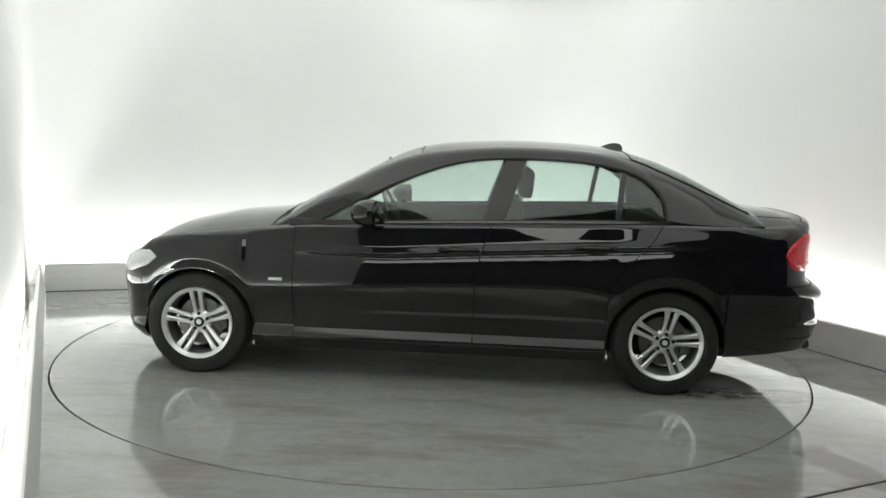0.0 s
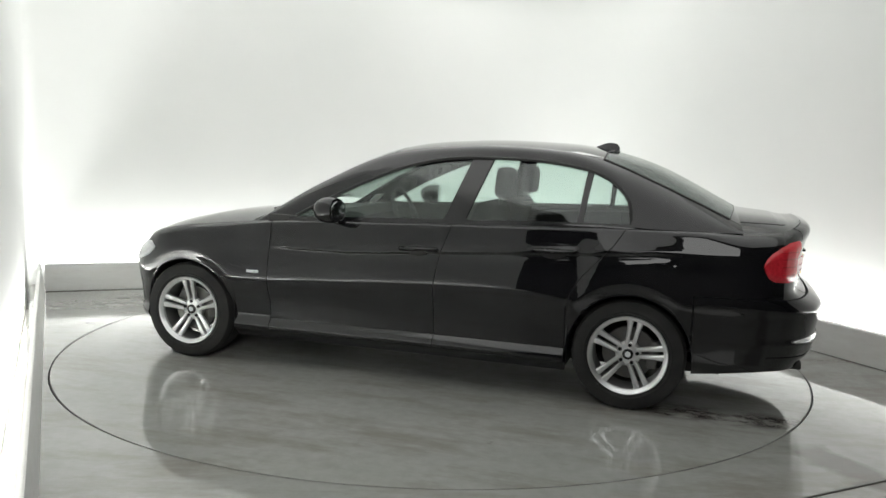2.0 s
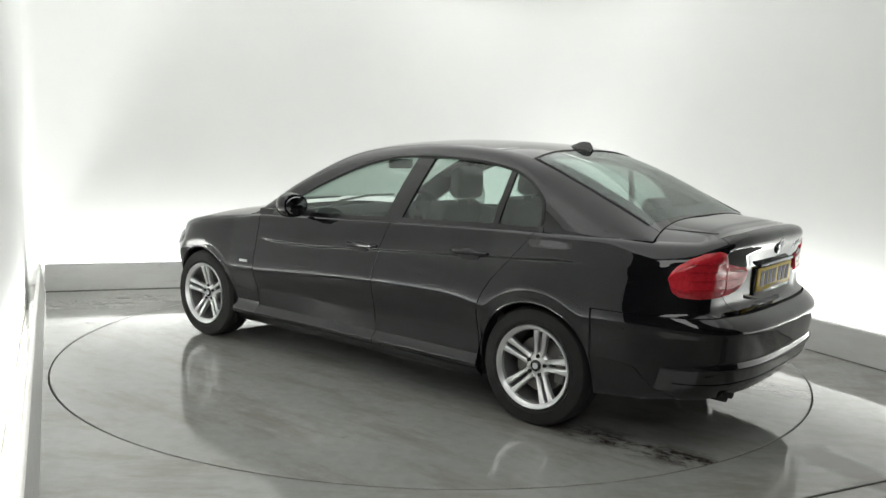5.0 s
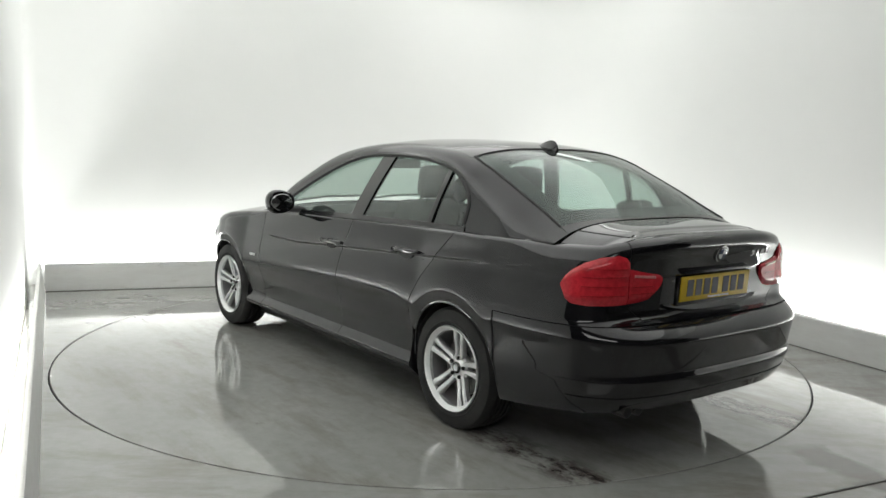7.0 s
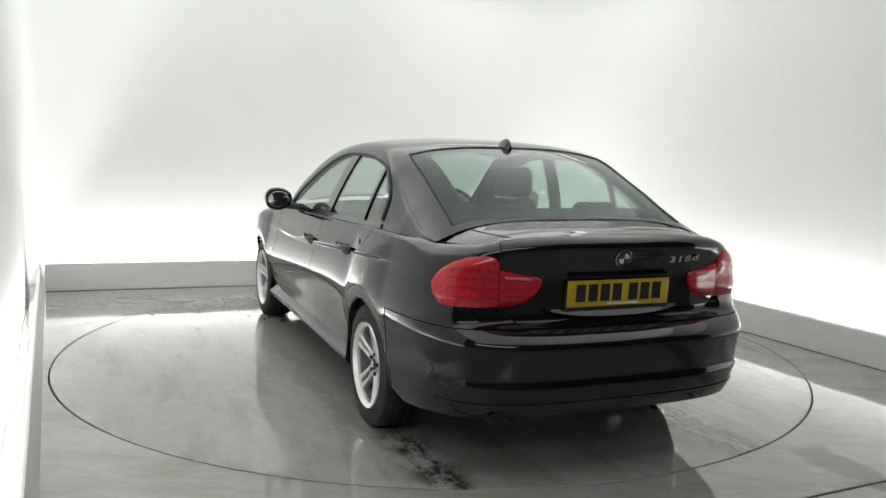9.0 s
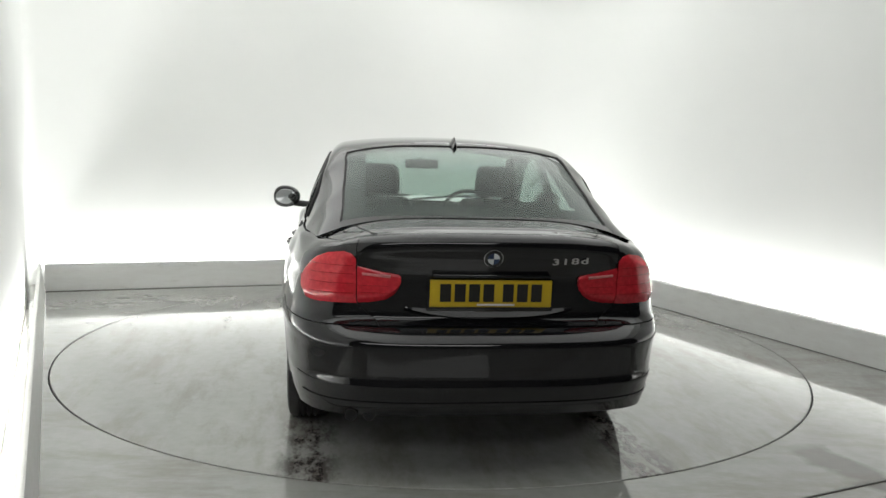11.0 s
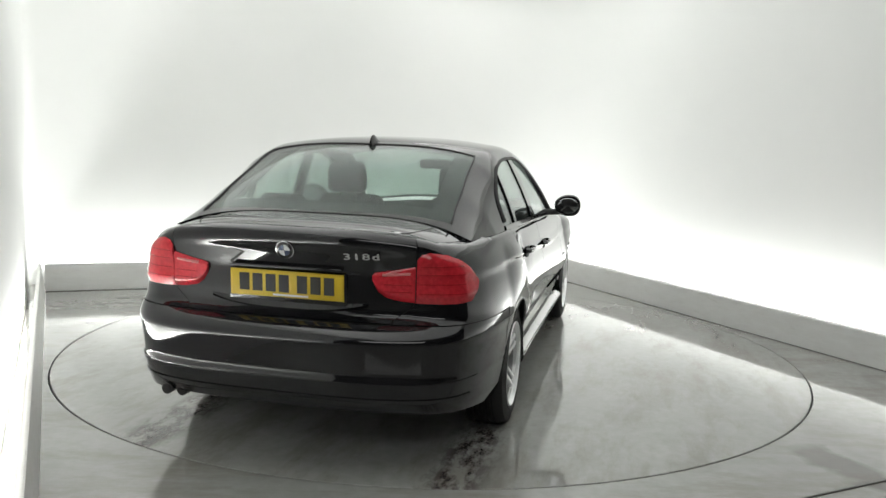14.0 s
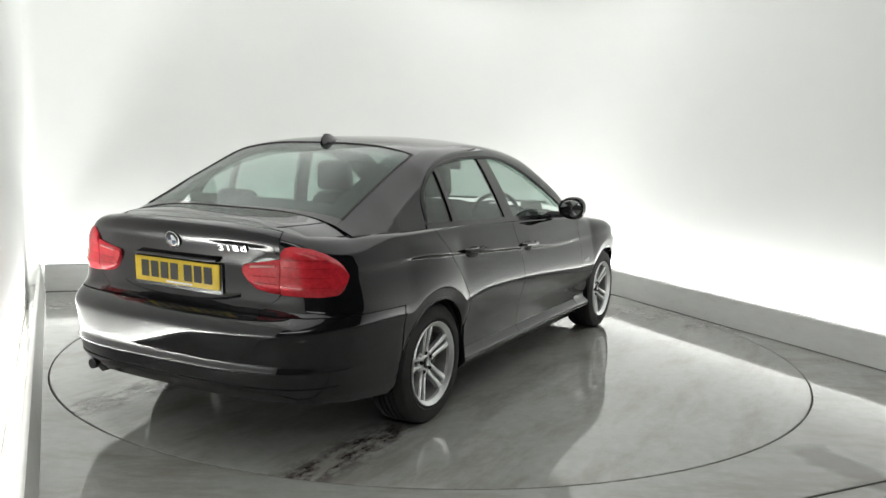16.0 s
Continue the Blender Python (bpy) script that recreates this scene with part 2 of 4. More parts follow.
def join_bm(*parts):
    out = bmesh.new()
    for bm in parts:
        me = bpy.data.meshes.new("joined")
        bm.to_mesh(me)
        bm.free()
        out.from_mesh(me)
        bpy.data.meshes.remove(me)
    return out


def grid_bm(rows, bm=None, close_v=False):
    """A skin over rows of points, all of one length."""
    bm = bm or bmesh.new()
    vs = [[bm.verts.new(tuple(p)) for p in row] for row in rows]
    for a, b in zip(vs, vs[1:]):
        n = len(a)
        for i in range(n if close_v else n - 1):
            j = (i + 1) % n
            try:
                bm.faces.new((a[i], a[j], b[j], b[i]))
            except ValueError:
                pass
    return bm


def lathe_bm(profile, seg=48, axis="y"):
    """Turn a profile of (radius, along) about the y axis."""
    rows = []
    for k in range(seg + 1):
        a = 2 * math.pi * k / seg
        rows.append([(r * math.cos(a), y, r * math.sin(a)) for r, y in profile])
    bm = grid_bm(rows)
    bmesh.ops.remove_doubles(bm, verts=bm.verts, dist=1e-5)
    return bm


def tube_bm(points, radius, seg=10):
    rows = []
    pts = [Vector(p) for p in points]
    for i, p in enumerate(pts):
        d = (pts[min(i + 1, len(pts) - 1)] - pts[max(i - 1, 0)]).normalized()
        u = d.orthogonal().normalized()
        if rows:
            u = (last - d * last.dot(d)).normalized()
        last = u
        w = d.cross(u)
        rows.append([p + (u * math.cos(2 * math.pi * k / seg) + w * math.sin(2 * math.pi * k / seg)) * radius for k in range(seg)])
    bm = grid_bm(rows, close_v=True)
    bmesh.ops.holes_fill(bm, edges=[e for e in bm.edges if e.is_boundary])
    return bm


def slab(name, outline, z0, z1, mat, label="", kind="structure", category="", bevel=0.0):
    """An upright prism over a plan outline."""
    bm = bmesh.new()
    lo = [bm.verts.new((p[0], p[1], z0)) for p in outline]
    hi = [bm.verts.new((p[0], p[1], z1)) for p in outline]
    bm.faces.new(lo[::-1])
    bm.faces.new(hi)
    for i in range(len(lo)):
        j = (i + 1) % len(lo)
        bm.faces.new((lo[i], lo[j], hi[j], hi[i]))
    if bevel:
        bmesh.ops.bevel(bm, geom=[e for e in bm.edges if abs(e.verts[0].co.z - z1) < 1e-6 and abs(e.verts[1].co.z - z1) < 1e-6],
                        offset=bevel, segments=2, affect="EDGES")
    ob = part(name, bm, mat, None, "", smooth=False)
    return tagged(ob, label, category, "", kind)


# ---------------------------------------------------------------- the bay
def build_floor():
    n = 128
    bm = bmesh.new()
    r = TABLE_R + 0.003
    ring = lambda rad, z: [bm.verts.new((rad * math.cos(2 * math.pi * k / n), rad * math.sin(2 * math.pi * k / n), z)) for k in range(n)]
    loops = [ring(13.0, 0), ring(r + 0.002, 0), ring(r, -0.002), ring(r, -0.08)]
    for a, b in zip(loops, loops[1:]):
        for k in range(n):
            bm.faces.new((a[k], a[(k + 1) % n], b[(k + 1) % n], b[k]))
    ob = part("floor", bm, FLOOR, None, smooth=False)
    tagged(ob, "glossy grey painted concrete floor with damp patches", "floor", kind="structure")
    bm = bmesh.new()
    bmesh.ops.create_circle(bm, cap_ends=True, segments=64, radius=TABLE_R + 0.2)
    bmesh.ops.translate(bm, vec=(0, 0, -0.075), verts=bm.verts)
    tagged(part("floor_pit", bm, DARK_GAP, None, smooth=False), "dark pit under the turntable", "pit", kind="structure")


def build_table():
    r = TABLE_R - 0.007
    bm = lathe_bm([(0.0, 0.0), (0.8, 0.0), (1.6, 0.0), (r - 0.002, 0.0), (r, -0.002), (r, -0.05), (0.0, -0.05)], 144)
    bmesh.ops.rotate(bm, cent=(0, 0, 0), matrix=Matrix.Rotation(radians(90), 3, "X"), verts=bm.verts)
    root = new("turntable")
    part("deck", bm, TABLE, root, "grey painted deck with wet tyre tracks", smooth=False)
    rim = lathe_bm([(r + 0.0005, -0.004), (r + 0.003, -0.003), (r + 0.003, -0.045), (r + 0.0005, -0.045)], 144)
    bmesh.ops.rotate(rim, cent=(0, 0, 0), matrix=Matrix.Rotation(radians(90), 3, "X"), verts=rim.verts)
    part("edge_band", rim, STEEL, root, "dark steel edge band", smooth=False)
    return tagged(root, "round grey painted turntable set flush into the floor", "turntable")


def offset_line(a, b, out, d0, d1, ext_a=0.0, ext_b=0.0):
    u = (b - a).normalized()
    a, b = a - u * ext_a, b + u * ext_b
    return [a + out * d0, b + out * d0, b + out * d1, a + out * d1]


def arc_path(points, radii, steps=10):
    """A plan path whose inner corners are rounded."""
    out = [points[0]]
    for i in range(1, len(points) - 1):
        p, r = points[i], radii[i - 1]
        u, v = (points[i - 1] - p).normalized(), (points[i + 1] - p).normalized()
        a, b = p + u * r, p + v * r
        for k in range(steps + 1):
            f = k / steps
            out.append((a * (1 - f) + p * f) * (1 - f) + (p * (1 - f) + b * f) * f)
    out.append(points[-1])
    return out


def build_bay():
    label = "low white painted upstand, scuffed along the floor"
    slab("upstand_back", offset_line(LEFT_BACK, RIGHT_BACK, OUT_BACK, 0, 0.06, 0, 0.06), 0, KERB_H, KERB, label, category="upstand", bevel=0.006)
    slab("upstand_right", offset_line(RIGHT_BACK, RIGHT_FRONT, OUT_RIGHT, 0, 0.06), 0, KERB_H - 0.012, KERB, label, category="upstand", bevel=0.006)
    left = slab("upstand_left", offset_line(LEFT_BACK, LEFT_FRONT, OUT_LEFT, 0, 0.055, 0.06), 0, KERB_H, KERB, label, category="upstand", bevel=0.006)
    for v in left.data.vertices:      # its face leans outward
        p = Vector((v.co.x, v.co.y)) - LEFT_BACK
        if v.co.z > 0.1 and p.dot(OUT_LEFT) < 0.03:
            v.co.x += OUT_LEFT.x * 0.03
            v.co.y += OUT_LEFT.y * 0.03
    seal = "dark sealant joint at the foot of the upstand"
    slab("trim_back", offset_line(LEFT_BACK, RIGHT_BACK, OUT_BACK, -0.009, 0.0), 0.0, 0.005, JOINT, seal, category="joint")
    slab("trim_right", offset_line(RIGHT_BACK, RIGHT_FRONT, OUT_RIGHT, -0.008, 0.0), 0.0, 0.004, JOINT, seal, category="joint")
    a, b = Vector((1.45, -2.483)), Vector((2.45, -2.010))
    slab("trim_floor", offset_line(a, b, Vector((0.43, -0.90)), 0.0, 0.010), 0.0, 0.004, JOINT, "thin dark joint in the floor", category="joint")
    # wall line behind the coves
    lb = LEFT_BACK + OUT_LEFT * COVE_L + OUT_BACK * COVE
    rb = RIGHT_BACK + OUT_BACK * COVE + OUT_RIGHT * COVE
    lf, rf = LEFT_WALL_END + OUT_LEFT * COVE_L, RIGHT_FRONT + OUT_RIGHT * COVE
    inner = arc_path([lf, lb, rb, rf], [0.12, 0.9])
    rows = []
    for k in range(len(inner)):
        a, b = inner[max(k - 1, 0)], inner[min(k + 1, len(inner) - 1)]
        d = (b - a).normalized()
        out = Vector((-d.y, d.x))
        p, q = inner[k], inner[k] + out * 0.12
        rows.append([(p.x, p.y, 0), (p.x, p.y, CEIL), (q.x, q.y, CEIL), (q.x, q.y, 0)])
    bm = grid_bm(rows, close_v=True)
    for row in (rows[0], rows[-1]):
        bm.faces.new([bm.verts.new(p) for p in row])
    bmesh.ops.remove_doubles(bm, verts=bm.verts, dist=1e-4)
    ob = part("wall_cyclorama", bm, WALL, None)
    tagged(ob, "smooth white painted studio wall with rounded corners", "wall", kind="structure")
    # joint in the wall lining beside the upstand
    slab("trim_joint", offset_line(LEFT_BACK + LEFT_DIR * 1.25, LEFT_FRONT, OUT_LEFT, COVE_L - 0.008, COVE_L), KERB_H + 0.005, KERB_H + 0.023, JOINT, "thin dark joint in the wall lining", category="joint")
    top = [p + (p - Vector((-0.5, 0.5))).normalized() * 0.1 for p in inner]
    slab("ceiling", top, CEIL + 0.002, CEIL + 0.1, WALL, "white painted studio ceiling", category="ceiling")
    # the dim hall in front of the bay
    for name, o in (("wall_hall_south", [(-9, -9.4), (9, -9.4), (9, -9.2), (-9, -9.2)]), ("wall_hall_east", [(9, -9.2), (9.2, -9.2), (9.2, 7), (9, 7)]),
                    ("wall_hall_west", [(-9.2, -9.2), (-9, -9.2), (-9, 7), (-9.2, 7)]), ("wall_hall_north", [(-9, 7), (9, 7), (9, 7.2), (-9, 7.2)])):
        slab(name, o, 0, 4.2, HALL, "plain dim grey hall wall", category="wall")
    slab("ceiling_hall", [(-9.2, -9.4), (9.2, -9.4), (9.2, 7.2), (-9.2, 7.2)], 4.2, 4.3, HALL, "plain dim grey hall ceiling", category="ceiling")


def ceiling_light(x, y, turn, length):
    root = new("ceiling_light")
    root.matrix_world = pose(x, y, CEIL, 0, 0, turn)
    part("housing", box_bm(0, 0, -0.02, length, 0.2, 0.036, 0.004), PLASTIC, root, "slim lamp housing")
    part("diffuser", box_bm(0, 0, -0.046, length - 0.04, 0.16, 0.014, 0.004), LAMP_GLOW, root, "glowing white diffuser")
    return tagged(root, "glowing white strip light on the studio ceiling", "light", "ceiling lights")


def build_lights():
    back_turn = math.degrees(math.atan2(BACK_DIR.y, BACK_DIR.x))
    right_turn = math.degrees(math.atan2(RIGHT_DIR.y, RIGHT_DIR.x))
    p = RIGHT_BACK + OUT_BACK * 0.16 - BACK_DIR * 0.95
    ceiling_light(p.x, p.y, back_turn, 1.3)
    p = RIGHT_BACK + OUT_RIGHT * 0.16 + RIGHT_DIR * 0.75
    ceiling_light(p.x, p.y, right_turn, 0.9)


def build_fill_panel():
    """An unseen glowing panel added under the bay's ceiling as fill light."""
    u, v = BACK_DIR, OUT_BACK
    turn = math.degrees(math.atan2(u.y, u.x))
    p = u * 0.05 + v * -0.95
    root = new("fill_panel")
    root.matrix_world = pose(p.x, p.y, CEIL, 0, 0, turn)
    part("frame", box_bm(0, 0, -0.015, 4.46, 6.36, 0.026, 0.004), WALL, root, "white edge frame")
    part("diffuser", box_bm(0, 0, -0.034, 4.40, 6.30, 0.012, 0.003), FILL_GLOW, root, "glowing white diffuser")
    tagged(root, "large glowing white fill panel, added unseen under the studio ceiling", "light")


build_fill_panel()
build_floor()
turntable = build_table()
build_bay()
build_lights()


# ---------------------------------------------------------------- the car: x forward, y to its left, z up, origin on the ground
def spline(knots, n):
    """Smooth points through knots (rows of numbers)."""
    k = np.array(knots, float)
    k = np.vstack([2 * k[0] - k[1], k, 2 * k[-1] - k[-2]])
    out = []
    m = len(k) - 3
    for f in np.linspace(0, m, n):
        i = min(int(f), m - 1)
        u = f - i
        a, b, c, d = k[i:i + 4]
        out.append(0.5 * (2 * b + (c - a) * u + (2 * a - 5 * b + 4 * c - d) * u * u + (3 * b - a - 3 * c + d) * u ** 3))
    return np.array(out)


AXLE = 1.38
HUB_Z = 0.305
ARCH_R = 0.338
OUTLINE = spline([(-2.395, 0), (-2.39, 0.26), (-2.37, 0.45), (-2.315, 0.63), (-2.22, 0.745), (-2.08, 0.815), (-1.9, 0.858),
                  (-1.65, 0.885), (-1.38, 0.897), (-1.0, 0.890), (-0.5, 0.884), (0, 0.882), (0.5, 0.884), (0.9, 0.888), (1.38, 0.893),
                  (1.60, 0.870), (1.76, 0.808), (1.87, 0.705), (1.955, 0.55), (2.05, 0.32), (2.10, 0)], 700)
ARC = np.concatenate([[0], np.cumsum(np.hypot(*np.diff(OUTLINE, axis=0).T))])
TANGENT = np.gradient(OUTLINE, axis=0)
TANGENT /= np.linalg.norm(TANGENT, axis=1)[:, None]
NORMAL = np.stack([-TANGENT[:, 1], TANGENT[:, 0]], 1)   # outward for the left half


def at_x(x):
    return float(np.interp(x, OUTLINE[:, 0], ARC))


def at_y_rear(y):
    n = int(np.argmax(OUTLINE[:, 0] > -2.0))
    return float(np.interp(y, OUTLINE[:n, 1], ARC[:n]))


def soft_step(a, b, x):
    if a > b:
        return 1 - soft_step(b, a, x)
    u = min(1.0, max(0.0, (x - a) / (b - a)))
    return u * u * (3 - 2 * u)


def smooth_interp(z, zs, ds, w=0.014):
    return sum(float(np.interp(z + o, zs, ds)) for o in (-w, -w / 2, 0, w / 2, w)) / 5


def top_z(x):
    """Height of the shoulder, where the sides end and bonnet, glass and boot begin."""
    return float(np.interp(x, [-2.395, -2.37, -2.315, -2.22, -2.0, -1.38, -1.06, -0.35, 0.37, 0.75, 1.0, 1.4, 1.66, 1.82, 1.98, 2.10],
                           [1.045, 1.032, 1.012, 0.996, 0.990, 0.988, 0.985, 0.962, 0.933, 0.915, 0.895, 0.856, 0.812, 0.770, 0.705, 0.660]))


def crease_z(x):
    """Height of the lower crease: along the doors, over both wheel arches and on to the bumper."""
    base = float(np.interp(x, [-2.4, -1.75, -1.45, -1.2, -1.05, -0.93, -0.8, -0.55, -0.25, 0.07, 0.4, 0.75, 1.0, 1.4, 1.75, 2.1],
                           [0.606, 0.612, 0.600, 0.572, 0.580, 0.602, 0.615, 0.614, 0.606, 0.592, 0.572, 0.553, 0.548, 0.560, 0.575, 0.575]))
    for xa in (-AXLE, AXLE):
        d = abs(x - xa)
        if d < 0.398:
            over = HUB_Z + math.sqrt(0.398 ** 2 - d * d)
            gap = max(0.0, 0.03 - abs(over - base))
            base = max(over, base) + gap * gap / 0.12
    return base


def inset(x, z, nx):
    """How far the skin lies inside the outline at height z."""
    zl = crease_z(x)
    zc = max(zl + 0.085, float(np.interp(x, [-1.5, -1.1, -0.85, -0.3, -0.15, 0.25, 0.6, 1.4], [0.868, 0.840, 0.824, 0.791, 0.780, 0.755, 0.752, 0.78])))
    groove = soft_step(0.85, 0.60, x) * soft_step(-1.75, -1.45, x)
    rise = zc - 0.034 - zl
    mid = 0.175 * rise
    hs = [0.2, 0.4, 0.6, 0.8]
    zs = [0.15, 0.19, 0.225, 0.25, 0.272, 0.30, 0.42, zl - 0.045, zl] + [zl + rise * h for h in hs] + [zc - 0.034, zc - 0.010, zc + 0.006, zc + 0.05, max(0.96, zc + 0.08), 1.05]
    bumper = soft_step(1.55, 1.72, -x)
    low = [a * (1 - bumper) + b * bumper for a, b in ((0.11, 0.13), (0.075, 0.092), (0.036, 0.068), (0.024, 0.056), (0.032, 0.048), (0.060, 0.040), (0.047, 0.022))]
    ds = low + [0.010, 0.0] + [rise * (0.07 * h + 0.105 * h * h) for h in hs] + [
        mid, mid + 0.002 + 0.007 * groove, mid + 0.004 - 0.004 * groove, mid + 0.018, 0.070, 0.095]
    side = smooth_interp(z, zs, ds, 0.006)
    end = side
    if x < -1.6:
        end = smooth_interp(z, [0.18, 0.26, 0.33, 0.36, 0.40, 0.425, 0.445, 0.57, 0.595, 0.61, 0.63, 0.65, 0.668, 0.676, 0.70, 0.86, 0.95, 0.99, 1.02, 1.05],
                            [0.16, 0.10, 0.050, 0.035, 0.022, 0.014, 0.026, 0.004, 0.0, 0.006, 0.026, 0.058, 0.100, 0.130, 0.138, 0.132, 0.108, 0.085, 0.070, 0.066], 0.010)
    elif x > 1.5:
        end = smooth_interp(z, [0.16, 0.2, 0.28, 0.40, 0.52, 0.60, 0.68, 0.75], [0.12, 0.05, 0.02, 0.012, 0.0, 0.01, 0.05, 0.14], 0.02)
    for xa in (-AXLE, AXLE):
        away = math.hypot(x - xa, z - HUB_Z) - ARCH_R
        if -0.01 < away < 0.16 and z > 0.24:
            side -= 0.004 * math.exp(-(max(away, 0) / 0.06) ** 2) * min(1.0, (z - 0.24) / 0.1)
    w = nx * nx
    d = side * (1 - w) + end * w
    r = 0.022 + 0.035 * soft_step(0.75, 1.1, x) + 0.06 * soft_step(1.7, 2.0, -x)
    near = z - (top_z(x) - r)
    if near > 0:
        d += r - math.sqrt(max(r * r - near * near, 0))
    return d


def skin(s, z, lift=0.0):
    x, y = np.interp(s, ARC, OUTLINE[:, 0]), np.interp(s, ARC, OUTLINE[:, 1])
    nx, ny = np.interp(s, ARC, NORMAL[:, 0]), np.interp(s, ARC, NORMAL[:, 1])
    h = math.hypot(nx, ny)
    nx, ny = nx / h, ny / h
    d = inset(x, z, nx) - lift
    return (x - nx * d, max(y - ny * d, 0.0), z)


def low_z(x, sill=0.172):
    """Lower edge of the skin: sill, bumpers and wheel arches."""
    z = float(np.interp(x, [-2.4, -2.1, -1.74, -1.06, 1.05, 1.75, 1.95, 2.13], [0.285, 0.27, 0.235, sill, sill, 0.17, 0.175, 0.19]))
    for xa in (-AXLE, AXLE):
        if abs(x - xa) < ARCH_R:
            z = max(z, HUB_Z + math.sqrt(ARCH_R ** 2 - (x - xa) ** 2))
    return z


def columns(s0, s1, step=0.03):
    n = max(2, int((s1 - s0) / step) + 1)
    cols = list(np.linspace(s0, s1, n))
    for xa in (-AXLE, AXLE):
        for k in range(25):
            x = xa - (ARCH_R - 0.0005) * math.cos(math.pi * k / 24)
            cols.append(at_x(x))
        cols += [at_x(xa - ARCH_R - 0.0005), at_x(xa + ARCH_R + 0.0005)]
    return sorted(c for c in cols if s0 <= c <= s1)


def skin_rows(s0, s1, lo, hi, rows=26, lift=0.0, lean=0.0, step=0.03):
    """Columns of points over a stretch of the skin; lo and hi are heights by x. lean slants the stretch with height."""
    out = []
    for s in columns(s0, s1, step):
        x = float(np.interp(s, ARC, OUTLINE[:, 0]))
        a, b = lo(x), hi(x)
        out.append([skin(s, a + (b - a) * k / (rows - 1), lift) for k in range(rows)])
    return out


def patch_rows(e0, e1, lo, hi, rows=34, lift=0.0, step=0.03):
    """Like skin_rows, between two edges that are given as x by height."""
    s_a, s_b = at_x(e0(0.6)), at_x(e1(0.6))
    fs = [(c - s_a) / (s_b - s_a) for c in columns(s_a, s_b, step)]
    fs = sorted(set([0.0, 1.0] + fs))
    out = []
    for f in fs:
        col = []
        for k in range(rows):
            z = 0.6
            for _ in range(5):
                x = e0(z) * (1 - f) + e1(z) * f
                z = lo(x) + (hi(x) - lo(x)) * k / (rows - 1)
            col.append(skin(at_x(x), z, lift))
        out.append(col)
    return out


SPLIT = 0.662      # a height just above the wheel arches, where the sheets of a panel meet


def side_panel(name, e0, e1, lo, root, side, back=None):
    """A body panel between two upright edges, as an upper and a lower sheet that share an edge. back: where the lower sheet starts."""
    bm = grid_bm(mirror_rows(patch_rows(e0, e1, lambda x: SPLIT, top_z, 44, 0.0, 0.025), side))
    grid_bm(mirror_rows(patch_rows(back or e0, e1, lo, lambda x: SPLIT, 26, 0.0, 0.025), side), bm)
    bmesh.ops.remove_doubles(bm, verts=bm.verts, dist=1.2e-3)
    return thicken(part(name, bm, PAINT, root), 0.004)


def x_by_z(zs, xs, d=0.0):
    return lambda z: float(np.interp(z, zs, xs)) + d


def mirror_rows(rows, side):
    return rows if side > 0 else [[(p[0], -p[1], p[2]) for p in row] for row in rows]


def panel(name, rows, parent, mat=None, label="", thick=0.004, angle=40):
    bm = grid_bm(rows)
    bmesh.ops.remove_doubles(bm, verts=bm.verts, dist=1e-5)
    ob = part(name, bm, mat or PAINT, parent, label, angle=angle)
    if mat in (GLASS, GLASS_REAR):
        ob.visible_shadow = False
    return thicken(ob, thick)


def thicken(ob, thick):
    """Give an open skin its thickness, towards the inside of the car."""
    me = ob.data
    bm = bmesh.new()
    bm.from_mesh(me)
    total = sum((f.normal.dot(f.calc_center_median() - Vector((0, 0, 0.6))) * f.calc_area() for f in bm.faces))
    if total < 0:
        bmesh.ops.reverse_faces(bm, faces=bm.faces)
    faces = bm.faces[:]
    n0 = {v: v.normal.copy() for v in bm.verts}
    ret = bmesh.ops.duplicate(bm, geom=faces)
    vmap = ret["vert_map"]
    for v, n in n0.items():
        vmap[v].co = v.co - n * thick
    copies = [g for g in ret["geom"] if isinstance(g, bmesh.types.BMFace)]
    bmesh.ops.reverse_faces(bm, faces=copies)
    originals = set(faces)
    for e in list(bm.edges):
        if e.is_boundary and e.link_faces[0] in originals:
            a, b = e.verts
            loop = next(l for l in e.link_faces[0].loops if l.edge == e)
            p, q = loop.vert, loop.link_loop_next.vert
            try:
                bm.faces.new((q, p, vmap[p], vmap[q]))
            except ValueError:
                pass
    bm.to_mesh(me)
    bm.free()
    me.polygons.foreach_set("use_smooth", [True] * len(me.polygons))
    me.set_sharp_from_angle(angle=radians(40))
    return ob


# upper body: the rail runs up the windscreen pillar, along the roof and down to the boot
RAIL = spline([(0.93, 0.905), (0.52, 1.155), (0.14, 1.322), (-0.30, 1.390), (-0.75, 1.395), (-1.10, 1.347), (-1.46, 1.185), (-1.93, 0.992)], 141)
SPINE = spline([(0.97, 0.965), (0.60, 1.158), (0.16, 1.378), (-0.30, 1.439), (-0.75, 1.442), (-1.08, 1.413), (-1.46, 1.302), (-1.90, 1.078)], 141)


def side_y(x, z):
    """Half width of the glasshouse."""
    zb = top_z(x)
    yb = float(np.interp(x, [-2.0, -1.6, -1.0, 0, 0.6, 0.93], [0.712, 0.782, 0.806, 0.805, 0.80, 0.775]))
    h = max(0.0, z - zb)
    return yb - float(np.interp(x, [-1.75, -1.25], [0.66, 0.30])) * h - 0.32 * h * h


